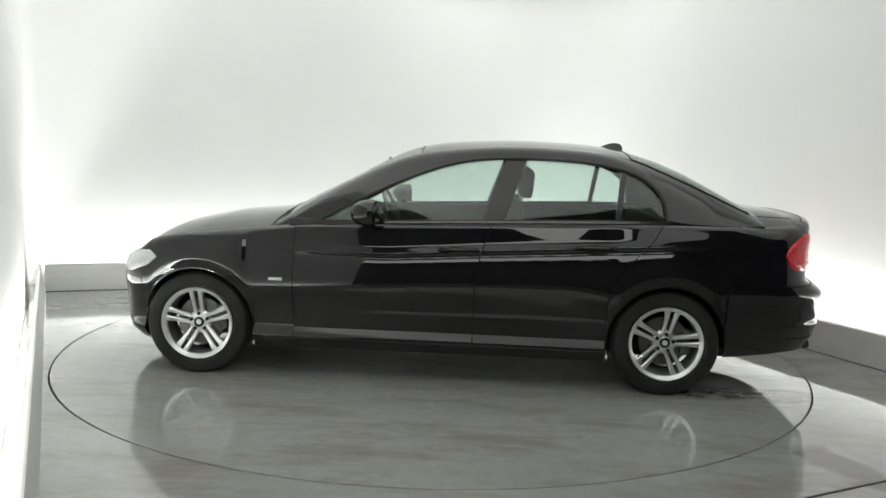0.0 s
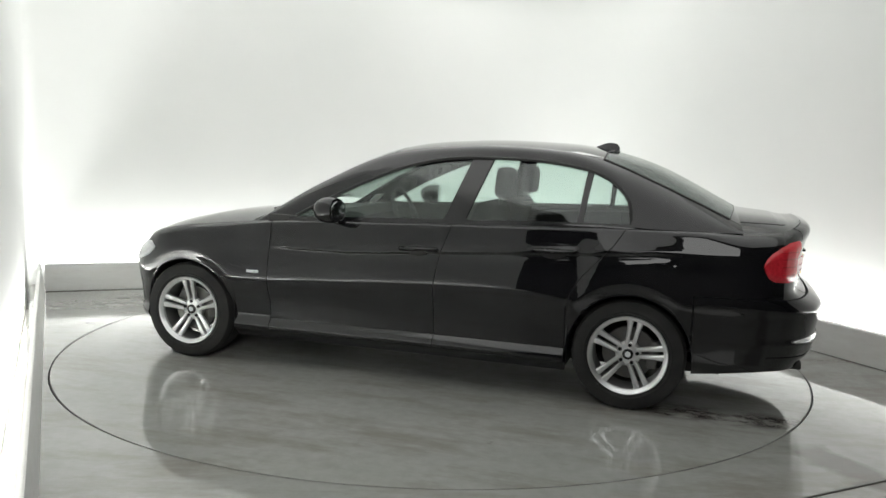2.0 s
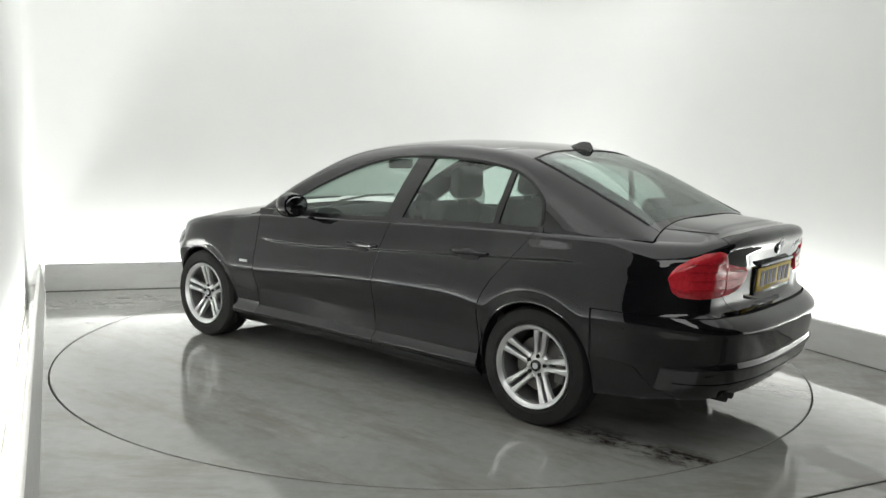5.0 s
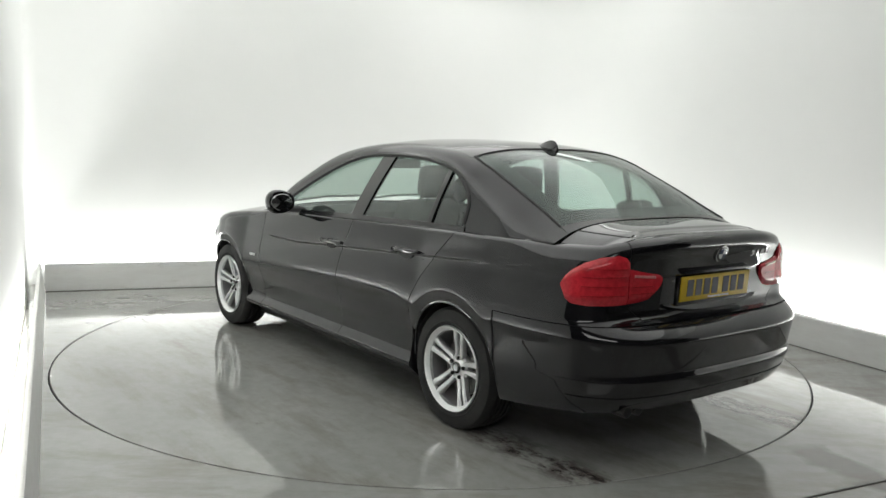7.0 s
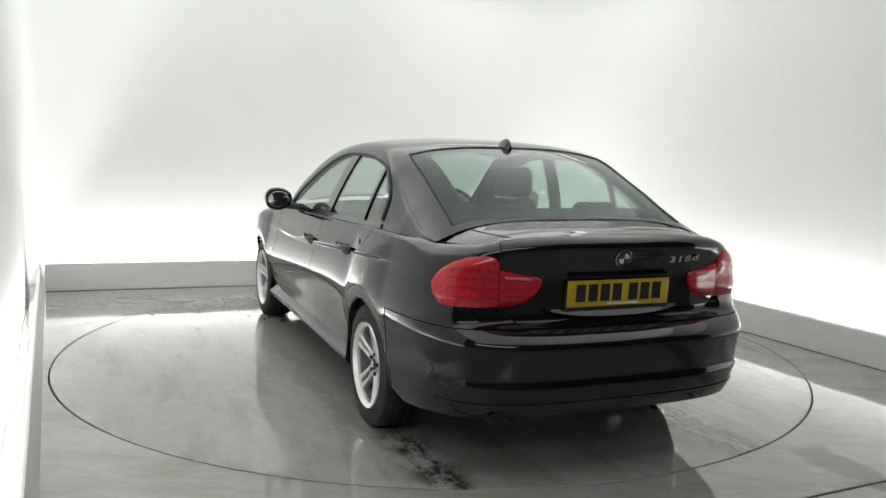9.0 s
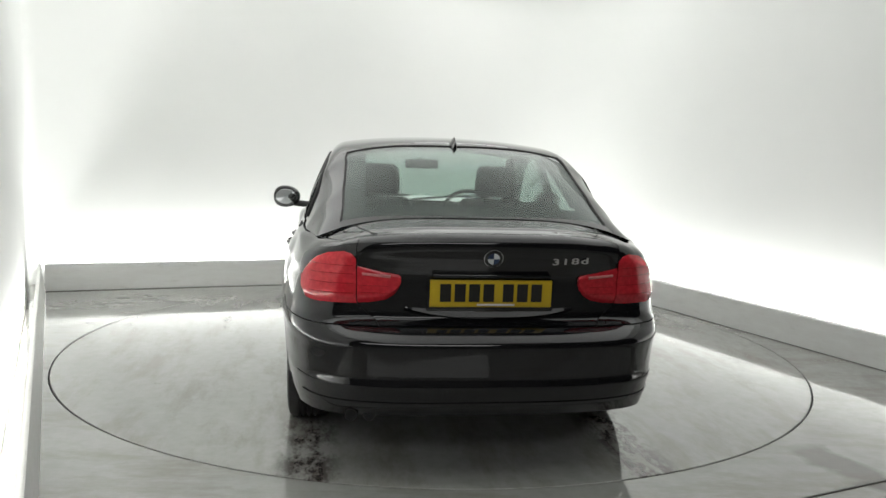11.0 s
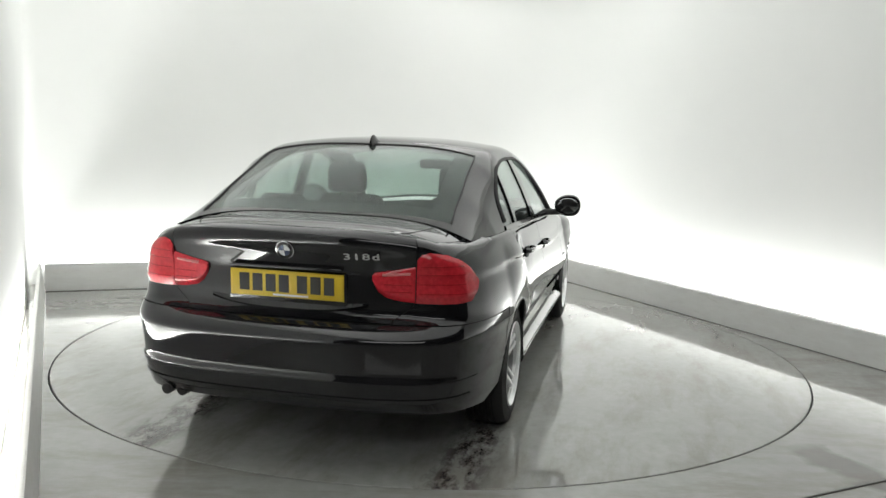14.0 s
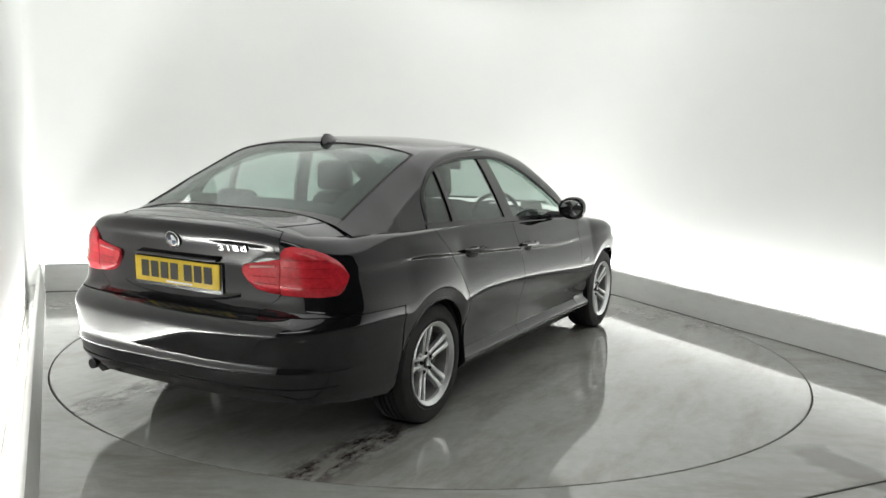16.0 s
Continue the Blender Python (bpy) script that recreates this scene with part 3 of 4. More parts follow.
def roof_point(f, u, lift=0.0):
    """f along the rail (0 to 140), u across (-1 right to 1 left)."""
    i = np.arange(141)
    rx, rz = np.interp(f, i, RAIL[:, 0]), np.interp(f, i, RAIL[:, 1])
    cx, cz = np.interp(f, i, SPINE[:, 0]), np.interp(f, i, SPINE[:, 1])
    ry = side_y(rx, rz)
    k = 1 - abs(u) ** float(np.interp(f, [90, 112], [2.3, 3.6]))
    return (rx + (cx - rx) * k, ry * u, rz + (cz - rz) * k + lift)


def roof_rows(f0, f1, u0, u1, nf=30, nu=24, lift=0.0):
    us = [u0 + (u1 - u0) * k / (nu - 1) for k in range(nu)]
    return [[roof_point(f0 + (f1 - f0) * j / (nf - 1), u, lift) for u in us] for j in range(nf)]


# window line in the side: lower edge a little above the shoulder, upper edge by x
DLO_X = [0.66, 0.40, 0.14, -0.10, -0.36, -0.77, -1.05, -1.20, -1.295, -1.34, -1.352]
DLO_Z = [0.945, 1.085, 1.205, 1.290, 1.332, 1.332, 1.300, 1.252, 1.180, 1.110, 1.025]
DLO = spline(list(zip(DLO_X, DLO_Z)), 200)[::-1]


def rail_z(x):
    return float(np.interp(x, RAIL[::-1, 0], RAIL[::-1, 1]))


def dlo_hi(x):
    return float(np.interp(x, DLO[:, 0], DLO[:, 1]))


def dlo_lo(x):
    return top_z(x) + 0.018


def side_rows(x0, x1, lo, hi, n=30, rows=10, lift=0.0):
    out = []
    for x in np.linspace(x0, x1, n):
        a, b = lo(x), max(hi(x), lo(x) + 0.0005)
        out.append([(x, side_y(x, a + (b - a) * k / (rows - 1)) + lift, a + (b - a) * k / (rows - 1)) for k in range(rows)])
    return out


def rail_drop(x):
    """How far below the rail line the rounded edge begins."""
    base = dlo_hi(x) if -1.345 < x < 0.655 else top_z(x)
    return min(0.07, max(0.002, 0.72 * (rail_z(x) - base)))


def rail_edge(f):
    """Where the rounded edge ends on the top surface."""
    return float(np.interp(f, [0, 40, 46, 98, 106, 140], [0.915, 0.915, 0.90, 0.90, 0.865, 0.865]))


def rail_rows(f0, f1, n):
    """The rounded edge between the side and the top surface."""
    rows = []
    for f in np.linspace(f0, f1, n):
        i = np.arange(141)
        rx, rz = float(np.interp(f, i, RAIL[:, 0])), float(np.interp(f, i, RAIL[:, 1]))
        za = rz - rail_drop(rx)
        a, b, c = Vector((rx, side_y(rx, za), za)), Vector((rx, side_y(rx, rz), rz)), Vector(roof_point(f, rail_edge(f)))
        rows.append([tuple((a * (1 - q) + b * q) * (1 - q) + (b * (1 - q) + c * q) * q) for q in np.linspace(0, 1, 11)])
    return rows


GAP = 0.0025


def build_wheel(root, x, side, turn):
    """Tyre, five-pair-spoke alloy rim, dark bolt holes, cap and brake disc, facing outward along side."""
    hub = new("wheel")
    hub.parent = root
    hub.matrix_basis = pose(x, side * 0.755, HUB_Z, 0, turn, 0 if side > 0 else 180)
    w = 0.102
    tyre = [(0.208, -w + 0.01), (0.222, -w), (0.262, -w - 0.004), (0.294, -w + 0.006), (0.306, -w + 0.024), (0.3085, -w + 0.05)]
    for g in (-0.045, -0.015, 0.015, 0.045):
        tyre += [(0.3090, g - 0.006), (0.3010, g - 0.004), (0.3010, g + 0.004), (0.3090, g + 0.006)]
    tyre += [(0.3085, w - 0.05), (0.306, w - 0.024), (0.294, w - 0.006), (0.262, w + 0.004), (0.240, w + 0.003), (0.236, w + 0.006), (0.222, w), (0.208, w - 0.01)]
    part("tyre", lathe_bm(tyre, 56), RUBBER, hub, "black rubber tyre")
    rim = part("rim", lathe_bm([(0.196, w - 0.032), (0.199, w - 0.03), (0.203, w - 0.012), (0.212, w - 0.004), (0.217, w), (0.214, w + 0.006), (0.208, w + 0.004),
                                (0.200, w - 0.006), (0.192, w - 0.012), (0.190, w - 0.03), (0.196, w - 0.032)], 56),
               ALLOY, hub, "silver alloy rim with five pairs of spokes")
    part("barrel", lathe_bm([(0.207, -w + 0.012), (0.190, -w + 0.03), (0.188, 0.0), (0.189, w - 0.028), (0.198, w - 0.028), (0.198, 0.0), (0.205, -w + 0.03), (0.207, -w + 0.012)], 48), BARREL, rim, "inner barrel, its alloy darkened for the shade behind the spokes")
    # spokes: each pair spreads from the hub to the rim
    for k in range(5):
        for sgn in (-1, 1):
            a = 2 * math.pi * k / 5 + math.pi / 2
            rows = []
            for j in range(8):
                f = j / 7
                r = 0.050 + f * 0.146
                off = sgn * (0.0178 + 0.008 * f + 0.002 * f * f)
                half = 0.0110 + 0.0012 * f + 0.0065 * f ** 4
                yf = w - 0.020 - 0.020 * math.sin(math.pi * (1 - f) * 0.5) ** 2 + 0.006 * f
                ring = []
                for dx, dy in ((-half, -0.030), (-half, -0.006), (-half * 0.55, 0.0), (half * 0.55, 0.0), (half, -0.006), (half, -0.030)):
                    px, pz = off + dx, r
                    ring.append((px * math.cos(a - math.pi / 2) - pz * math.sin(a - math.pi / 2), yf + dy, px * math.sin(a - math.pi / 2) + pz * math.cos(a - math.pi / 2)))
                rows.append(ring)
            bm = grid_bm(rows, close_v=True)
            bmesh.ops.holes_fill(bm, edges=[e for e in bm.edges if e.is_boundary])
            part("spoke", bm, ALLOY, rim)
    part("hub_plate", lathe_bm([(0.0, w - 0.042), (0.030, w - 0.042), (0.036, w - 0.046), (0.058, w - 0.046), (0.070, w - 0.056), (0.070, w - 0.085), (0.0, w - 0.085)], 32), ALLOY, rim)
    # near-black stubs in place of the shade inside the bolt holes
    for k in range(5):
        a = 2 * math.pi * k / 5 + math.pi / 2
        bm = lathe_bm([(0.0, w - 0.035), (0.007, w - 0.035), (0.010, w - 0.038), (0.010, w - 0.05), (0.0, w - 0.05)], 8)
        bmesh.ops.translate(bm, vec=(0.050 * math.cos(a), 0.001, 0.050 * math.sin(a)), verts=bm.verts)
        part("bolt_hole", bm, DARK_GAP, rim)
    part("hub_cap", lathe_bm([(0.0, w - 0.032), (0.024, w - 0.033), (0.030, w - 0.036), (0.030, w - 0.05), (0.0, w - 0.05)], 24), TRIM, hub, "small black wheel cap with a pale roundel")
    part("roundel", lathe_bm([(0.0, w - 0.030), (0.016, w - 0.0305), (0.016, w - 0.034), (0.0, w - 0.034)], 20), BADGE_WHITE, hub)
    part("brake_disc", lathe_bm([(0.06, 0.016), (0.142, 0.016), (0.145, 0.010), (0.145, -0.008), (0.06, -0.008), (0.06, 0.016)], 40), STEEL, hub, "grey steel brake disc")
    part("caliper", box_bm(-0.13, 0.0, 0.02, 0.06, 0.08, 0.15, 0.012), STEEL, hub)
    return hub


def build_sides(root):
    for side in (1, -1):
        # front wing, doors and rear quarter
        zq = lambda x: max(low_z(x), 0.235)
        cut_a = ([0.2, 1.0], [0.80, 0.80])
        cut_b = ([0.25, 0.6, 0.78, 0.96], [-0.262, -0.268, -0.295, -0.355])
        cut_c = ([0.25, 0.55, 0.63, 0.72, 0.82, 0.90, 0.99], [-1.030, -1.034, -1.060, -1.115, -1.205, -1.278, -1.335])
        wing = side_panel("front_wing", x_by_z(*cut_a, GAP), lambda z: 1.735, low_z, root, side)
        fd = side_panel("front_door", x_by_z(*cut_b, GAP), x_by_z(*cut_a, -GAP), zq, root, side)
        rd = side_panel("rear_door", x_by_z(*cut_c, GAP), x_by_z(*cut_b, -GAP), zq, root, side)
        side_panel("rear_quarter", lambda z: float(np.interp(at_y_rear(lid_edge(z)) + GAP, ARC, OUTLINE[:, 0])), x_by_z(*cut_c, -GAP), low_z, root, side, lambda z: -1.70)
        panel("sill", mirror_rows(skin_rows(at_x(-1.033), at_x(1.033), low_z, lambda x: 0.231, 8), side), root, None, "black painted sill")
        panel("window_trim", mirror_rows(side_rows(-1.37, 0.70, lambda x: top_z(x) - 0.004, lambda x: dlo_lo(x) + 0.004, 60, 4, 0.006), side), root, TRIM, "black waist trim strip")
        for door, xh, zh in ((fd, -0.165, 0.806), (rd, -0.955, 0.846)):
            build_handle(door, xh, zh, side)
        # pillars and window frames
        panel("roof_rail", mirror_rows(side_rows(-1.352, 0.66, dlo_hi, lambda x: rail_z(x) - rail_drop(x), 70, 6), side), root)
        panel("screen_pillar", mirror_rows(side_rows(0.66, 0.925, lambda x: top_z(x) - 0.004, lambda x: rail_z(x) - rail_drop(x), 14, 6), side), root)
        panel("rear_pillar", mirror_rows(side_rows(-1.925, -1.352, lambda x: top_z(x) - 0.004, lambda x: rail_z(x) - rail_drop(x), 26, 12), side), root)
        seal = []
        for x, z in DLO[::2]:
            seal.append((x, side * (side_y(x, z) + 0.002), z))
        part("window_seal", tube_bm(seal, 0.009, 6), SEAL, root)
        # glass
        g = 0.010
        for name, x0, x1, top in (("front_side_window", -0.42, 0.645, fd), ("rear_side_window", -1.093, -0.425, rd), ("quarter_window", -1.345, -1.097, rd)):
            panel(name, mirror_rows(side_rows(x0, x1, dlo_lo, lambda x: dlo_hi(x) - 0.002, 34, 8, -g), side), root, GLASS, "green-tinted side window", 0.004)
        # door posts between the panes lean back with height
        for name, xl, xh2, w in (("door_post", -0.362, -0.487, 0.125), ("window_divider", -1.078, -1.112, 0.034)):
            rows = []
            for k in range(8):
                f = k / 7
                xm = xl + (xh2 - xl) * f
                z = dlo_lo(xm) + (dlo_hi(xm) - dlo_lo(xm)) * f
                rows.append([(xm + w * (j / 3 - 0.5), side_y(xm, z) - 0.002, z) for j in range(4)])
            panel(name, mirror_rows(rows, side), root, TRIM, "black door post", 0.02)
        # tail lamps
        build_tail_lamp(root, side)
        build_head_lamp(root, side)
        build_mirror(root, side)
        # side repeater on the wing
        rows = mirror_rows(skin_rows(at_x(0.86), at_x(0.94), lambda x: 0.588, lambda x: 0.606, 4, 0.004, step=0.01), side)
        panel("side_repeater", rows, wing, CLEAR, "small clear side repeater lamp")
        # wheel arch liners
        for xa in (-AXLE, AXLE):
            rows = []
            for k in range(21):
                a = math.pi * k / 20
                x, z = xa + (ARCH_R - 0.003) * math.cos(a), HUB_Z + (ARCH_R - 0.003) * math.sin(a)
                rows.append([(x, side * y, z) for y in (0.50, min(0.835, skin(at_x(x), z)[1] - 0.02))])
            bm = grid_bm(rows)
            bm2 = grid_bm([[(xa + r * math.cos(math.pi * k / 20), side * 0.50, HUB_Z + r * math.sin(math.pi * k / 20)) for r in (0.02, ARCH_R)] for k in range(21)])
            part("arch_liner", join_bm(bm, bm2), PLASTIC, root, "black wheel arch liner")
            # rolled lip
            lip = []
            for k in range(33):
                a = math.pi * k / 32
                x, z = xa + ARCH_R * math.cos(a), HUB_Z + ARCH_R * math.sin(a)
                p = skin(at_x(x), z)
                lip.append((x, side * (p[1] - 0.004), z))
            part("arch_lip", tube_bm(lip, 0.007, 6), PAINT, root)


def build_handle(door, x, z, side):
    s = at_x(x)
    base = skin(s, z)
    y = base[1]
    bm = tube_bm([(x + 0.11, side * (y + 0.004), z - 0.002), (x + 0.095, side * (y + 0.022), z), (x + 0.03, side * (y + 0.034), z + 0.002), (x - 0.04, side * (y + 0.034), z + 0.003),
                  (x - 0.095, side * (y + 0.024), z + 0.003), (x - 0.112, side * (y + 0.004), z + 0.002)], 0.013, 10)
    part("door_handle", bm, PAINT, door, "black pull handle")
    # no hollow here: a flat black oval gives the recess its shade
    bm = bmesh.new()
    bmesh.ops.create_uvsphere(bm, u_segments=20, v_segments=10, radius=1.0)
    bmesh.ops.scale(bm, vec=(0.075, 0.006, 0.032), verts=bm.verts)
    bmesh.ops.translate(bm, vec=(x + 0.005, side * (y + 0.001), z - 0.012), verts=bm.verts)
    part("handle_recess", bm, SEAL, door, "matte black oval for the shade in the recess behind the handle")


def lamp_rows(s0, s1, lo, hi, side, lift, n=30, rows=12):
    out = []
    for s in np.linspace(s0, s1, n):
        f = (s - s0) / (s1 - s0)
        a, b = lo(f), max(hi(f), lo(f) + 0.001)
        out.append([skin(s, a + (b - a) * k / (rows - 1), lift * min(1, 6 * k / (rows - 1), 6 * (1 - k / (rows - 1)) + 0.2)) for k in range(rows)])
    return mirror_rows(out, side)


def build_tail_lamp(root, side):
    s_in, s_mid, s_out = at_y_rear(0.395), at_y_rear(0.600), at_x(-2.055)
    lo_o = lambda f: float(np.interp(f, [0, 0.6, 0.85, 0.95, 1], [0.746, 0.746, 0.752, 0.775, 0.83]))
    hi_o = lambda f: float(np.interp(f, [0, 0.06, 0.2, 0.5, 0.72, 0.88, 0.96, 1], [0.930, 0.952, 0.962, 0.952, 0.928, 0.896, 0.868, 0.840]))
    lamp = panel("tail_lamp", lamp_rows(s_mid + 0.003, s_out, lo_o, hi_o, side, 0.014), root, RED, "red tail lamp wrapping round the rear corner", 0.012)
    lo_i = lambda f: float(np.interp(f, [0, 0.04, 0.15, 0.35, 0.7, 1], [0.835, 0.815, 0.788, 0.764, 0.751, 0.748]))
    hi_i = lambda f: float(np.interp(f, [0, 0.04, 0.15, 0.4, 1], [0.862, 0.870, 0.874, 0.881, 0.902]))
    inner = panel("boot_tail_lamp", lamp_rows(s_in, s_mid - 0.003, lo_i, hi_i, side, 0.014, 20), root, RED, "red tail lamp on the boot lid", 0.012)
    # banding in the lenses
    for z in (0.785, 0.825, 0.865, 0.900):
        panel("lens_band", lamp_rows(s_mid + 0.02, s_out - 0.10, lambda q: z, lambda q: z + 0.007, side, 0.0175, 16, 4), lamp, RED_DARK, "", 0.002)
    panel("reversing_lamp", lamp_rows(s_in + 0.05, s_mid - 0.03, lambda q: 0.852 + 0.008 * q, lambda q: 0.872 + 0.01 * q, side, 0.0175, 12, 4), inner, RED_PALE, "pale reversing lamp strip", 0.002)
    for z in (0.79, 0.82):
        panel("lens_band", lamp_rows(s_in + 0.06, s_mid - 0.02, lambda q: z, lambda q: z + 0.006, side, 0.0175, 12, 4), inner, RED_DARK, "", 0.002)


def build_head_lamp(root, side):
    s0, s1 = at_x(1.63), at_x(1.94)
    lo = lambda f: float(np.interp(f, [0, 0.15, 0.5, 1], [0.690, 0.640, 0.590, 0.575]))
    hi = lambda f: float(np.interp(f, [0, 0.15, 0.5, 1], [0.700, 0.730, 0.715, 0.680]))
    lamp = panel("head_lamp", lamp_rows(s0, s1, lo, hi, side, 0.010), root, CLEAR, "clear glossy headlamp", 0.012)


def build_mirror(root, side):
    mir = new("door_mirror")
    mir.parent = root
    mir.matrix_basis = pose(0.345, side * 0.945, 1.008, 0, 0, -8 * side)
    bm = bmesh.new()
    bmesh.ops.create_uvsphere(bm, u_segments=28, v_segments=18, radius=1.0)
    for v in bm.verts:
        x, y, z = v.co
        # squarish shell, flat at the back where the mirror glass sits
        q = lambda a: math.copysign(abs(a) ** 0.9, a)
        v.co = (max(x, -0.42) * 0.105, q(y) * 0.092, q(z) * 0.076 * (1.0 + 0.12 * side * y))
    part("shell", bm, PAINT, mir, "black mirror shell")
    bm = lathe_bm([(0.0, 0.003), (0.93, 0.003), (1.0, 0.0), (0.93, -0.003), (0.0, -0.003)], 28)
    bmesh.ops.rotate(bm, cent=(0, 0, 0), matrix=Matrix.Rotation(radians(90), 3, "Z"), verts=bm.verts)
    bmesh.ops.scale(bm, vec=(1, 0.072, 0.054), verts=bm.verts)
    bmesh.ops.translate(bm, vec=(-0.0455, 0, 0), verts=bm.verts)
    part("mirror_glass", bm, MIRROR, mir, "silvered mirror glass")
    part("stalk", tube_bm([(0.02, -side * 0.17, -0.055), (0.025, -side * 0.11, -0.052), (0.02, -side * 0.04, -0.045)], 0.022, 10), PLASTIC, mir, "black mirror stalk")


def lid_edge(z):
    """Half width of the boot lid: it narrows below the lamps."""
    return float(np.interp(z, [0.66, 0.675, 0.70, 0.735, 0.75], [0.485, 0.500, 0.545, 0.592, 0.600]))


def build_ends(root):
    def across(s1, lo, hi, rows, lift=0.0):
        left = skin_rows(0.0, s1, lo, hi, rows, lift)
        return mirror_rows(left, -1)[::-1] + left[1:]
    zb = 0.658
    bump_hi = lambda x: zb
    bumper = panel("rear_bumper", across(at_x(-1.71), low_z, bump_hi, 40), root)
    front = panel("front_bumper", across_front(at_x(1.735) + GAP, low_z, lambda x: min(top_z(x), 0.56), 30), root)
    panel("nose", across_front(at_x(1.735) + GAP, lambda x: min(top_z(x), 0.563), top_z, 14), root, None, "black painted nose panel")
    # boot lid: rear face and deck
    left = []
    for f in np.linspace(0, 1, 26):
        hi = top_z(float(np.interp(f * at_y_rear(0.60), ARC, OUTLINE[:, 0])))
        left.append([skin(f * (at_y_rear(lid_edge(z)) - GAP), z) for z in np.linspace(0.664, hi, 44)])
    lid = panel("boot_lid", mirror_rows(left, -1)[::-1] + left[1:], root)
    deck_rows = []
    for s in list(np.linspace(0.02, at_x(-1.79), 44)):
        x = float(np.interp(s, ARC, OUTLINE[:, 0]))
        p = skin(s, top_z(x))
        rise = float(np.interp(x, [-2.395, -2.36, -2.30, -2.2, -1.9], [0.001, 0.012, 0.034, 0.060, 0.088]))
        deck_rows.append([(p[0], p[1] * u, p[2] + rise * (1 - abs(u) ** 4)) for u in np.linspace(-1, 1, 25)])
    panel("boot_deck", deck_rows, lid)
    # shut lines of the lid on the deck
    for side in (1, -1):
        pts = []
        for x in np.linspace(-2.27, -1.84, 12):
            s = at_x(x)
            p = skin(s, top_z(x))
            u = 0.80
            rise = float(np.interp(x, [-2.395, -2.36, -2.30, -2.2, -1.9], [0.001, 0.012, 0.034, 0.060, 0.088]))
            pts.append((p[0], side * p[1] * u, p[2] + rise * (1 - u ** 4)))
        part("shut_line", tube_bm(pts, 0.0022, 5), SEAL, lid)
    # bonnet
    rows = []
    for s in np.linspace(at_x(0.955), ARC[-1] - 0.02, 44):
        x = float(np.interp(s, ARC, OUTLINE[:, 0]))
        p = skin(s, top_z(x))
        rise = float(np.interp(x, [0.9, 1.4, 1.85, 2.05, 2.12], [0.058, 0.055, 0.050, 0.022, 0.006]))
        rows.append([(p[0], p[1] * u, p[2] + rise * (1 - abs(u) ** 2.6)) for u in np.linspace(-1, 1, 27)])
    panel("bonnet", rows, root)
    # scuttle under the windscreen
    rows = []
    for x in np.linspace(0.84, 0.958, 5):
        p = skin(at_x(x), top_z(x))
        rows.append([(x, p[1] * u, p[2] + 0.045 * (1 - abs(u) ** 2.6)) for u in np.linspace(-1, 1, 15)])
    panel("scuttle", rows, root, PLASTIC, "black plastic scuttle")
    for y0, y1 in ((0.60, 0.02), (0.0, -0.56)):
        part("wiper", tube_bm([(0.90, y0, 0.965), (0.88, (y0 + y1) / 2, 0.996), (0.87, y1, 1.000)], 0.009, 6), PLASTIC, root, "black wiper arm")
    # bumper details
    def strip(name, z0, z1, lift, mat, label, ymax, parent, xmax=None):
        s1 = at_y_rear(ymax) if xmax is None else at_x(xmax)
        left = skin_rows(0.0, s1, lambda x: z0, lambda x: z1, 5, lift)
        panel(name, mirror_rows(left, -1)[::-1] + left[1:], parent, mat, label, 0.004)
    strip("bumper_lip", 0.408, 0.424, 0.004, PAINT, "painted lip along the bumper", 0, bumper, -2.06)
    strip("bumper_lip", 0.338, 0.350, 0.005, PAINT, "painted lip low on the bumper", 0, bumper, -2.10)
    part("rear_valance", box_bm(-2.08, 0, 0.285, 0.20, 0.80, 0.04, 0.018), PLASTIC, bumper, "black plastic valance")
    # number plate
    plate_z, plate_x = 0.797, -2.272
    tilt = Matrix.Rotation(radians(-3), 4, "Y")
    part("plate_recess", box_bm(plate_x + 0.012, 0, plate_z - 0.012, 0.012, 0.540, 0.140, 0.005, rot=tilt), TRIM, lid, "black number plate surround")
    plate = part("number_plate", box_bm(plate_x, 0, plate_z, 0.006, 0.52, 0.116, 0.0025, rot=tilt), PLATE, lid, "yellow number plate with black characters as bars")
    for k, y in enumerate((0.194, 0.133, 0.072, 0.011, -0.072, -0.133, -0.194)):
        part("character_bar", box_bm(plate_x - 0.0042, y, plate_z + 0.003, 0.002, 0.046, 0.076, rot=tilt), INK, plate, smooth=False)
    part("maker_bar", box_bm(plate_x - 0.0042, -0.02, plate_z - 0.047, 0.002, 0.16, 0.008, rot=tilt), PAPER, plate, smooth=False)
    part("plate_lamp_bar", box_bm(plate_x - 0.002, 0, 0.872, 0.03, 0.50, 0.014, 0.005), PAINT, lid, "black grip bar above the plate")
    build_roundel(lid, -2.289, 0.950)
    # shallow V-shaped ledge of the lid under the plate
    rows = []
    for y in np.linspace(-0.36, 0.36, 31):
        q = abs(y) / 0.36
        zb, h = 0.732 - 0.034 * (1 - q ** 3), 0.004 + 0.024 * (1 - q ** 3)
        cols = [skin(at_y_rear(max(abs(y), 0.004)), z, up) for z, up in ((zb + h, 0.001), (zb, 0.001 + 0.022 * (1 - q ** 4)), (zb - 0.012, 0.0))]
        rows.append([(p[0], y, p[2]) for p in cols])
    panel("lid_ledge", rows, lid, None, "painted ledge under the number plate", 0.003)
    text = bpy.data.curves.new("model_lettering", "FONT")
    text.body, text.size, text.extrude, text.align_x, text.align_y = "318d", 0.040, 0.002, "CENTER", "CENTER"
    text.space_character, text.offset = 1.2, 0.0008
    text.materials.append(CHROME)
    ob = new("model_lettering", text)
    ob.parent = lid
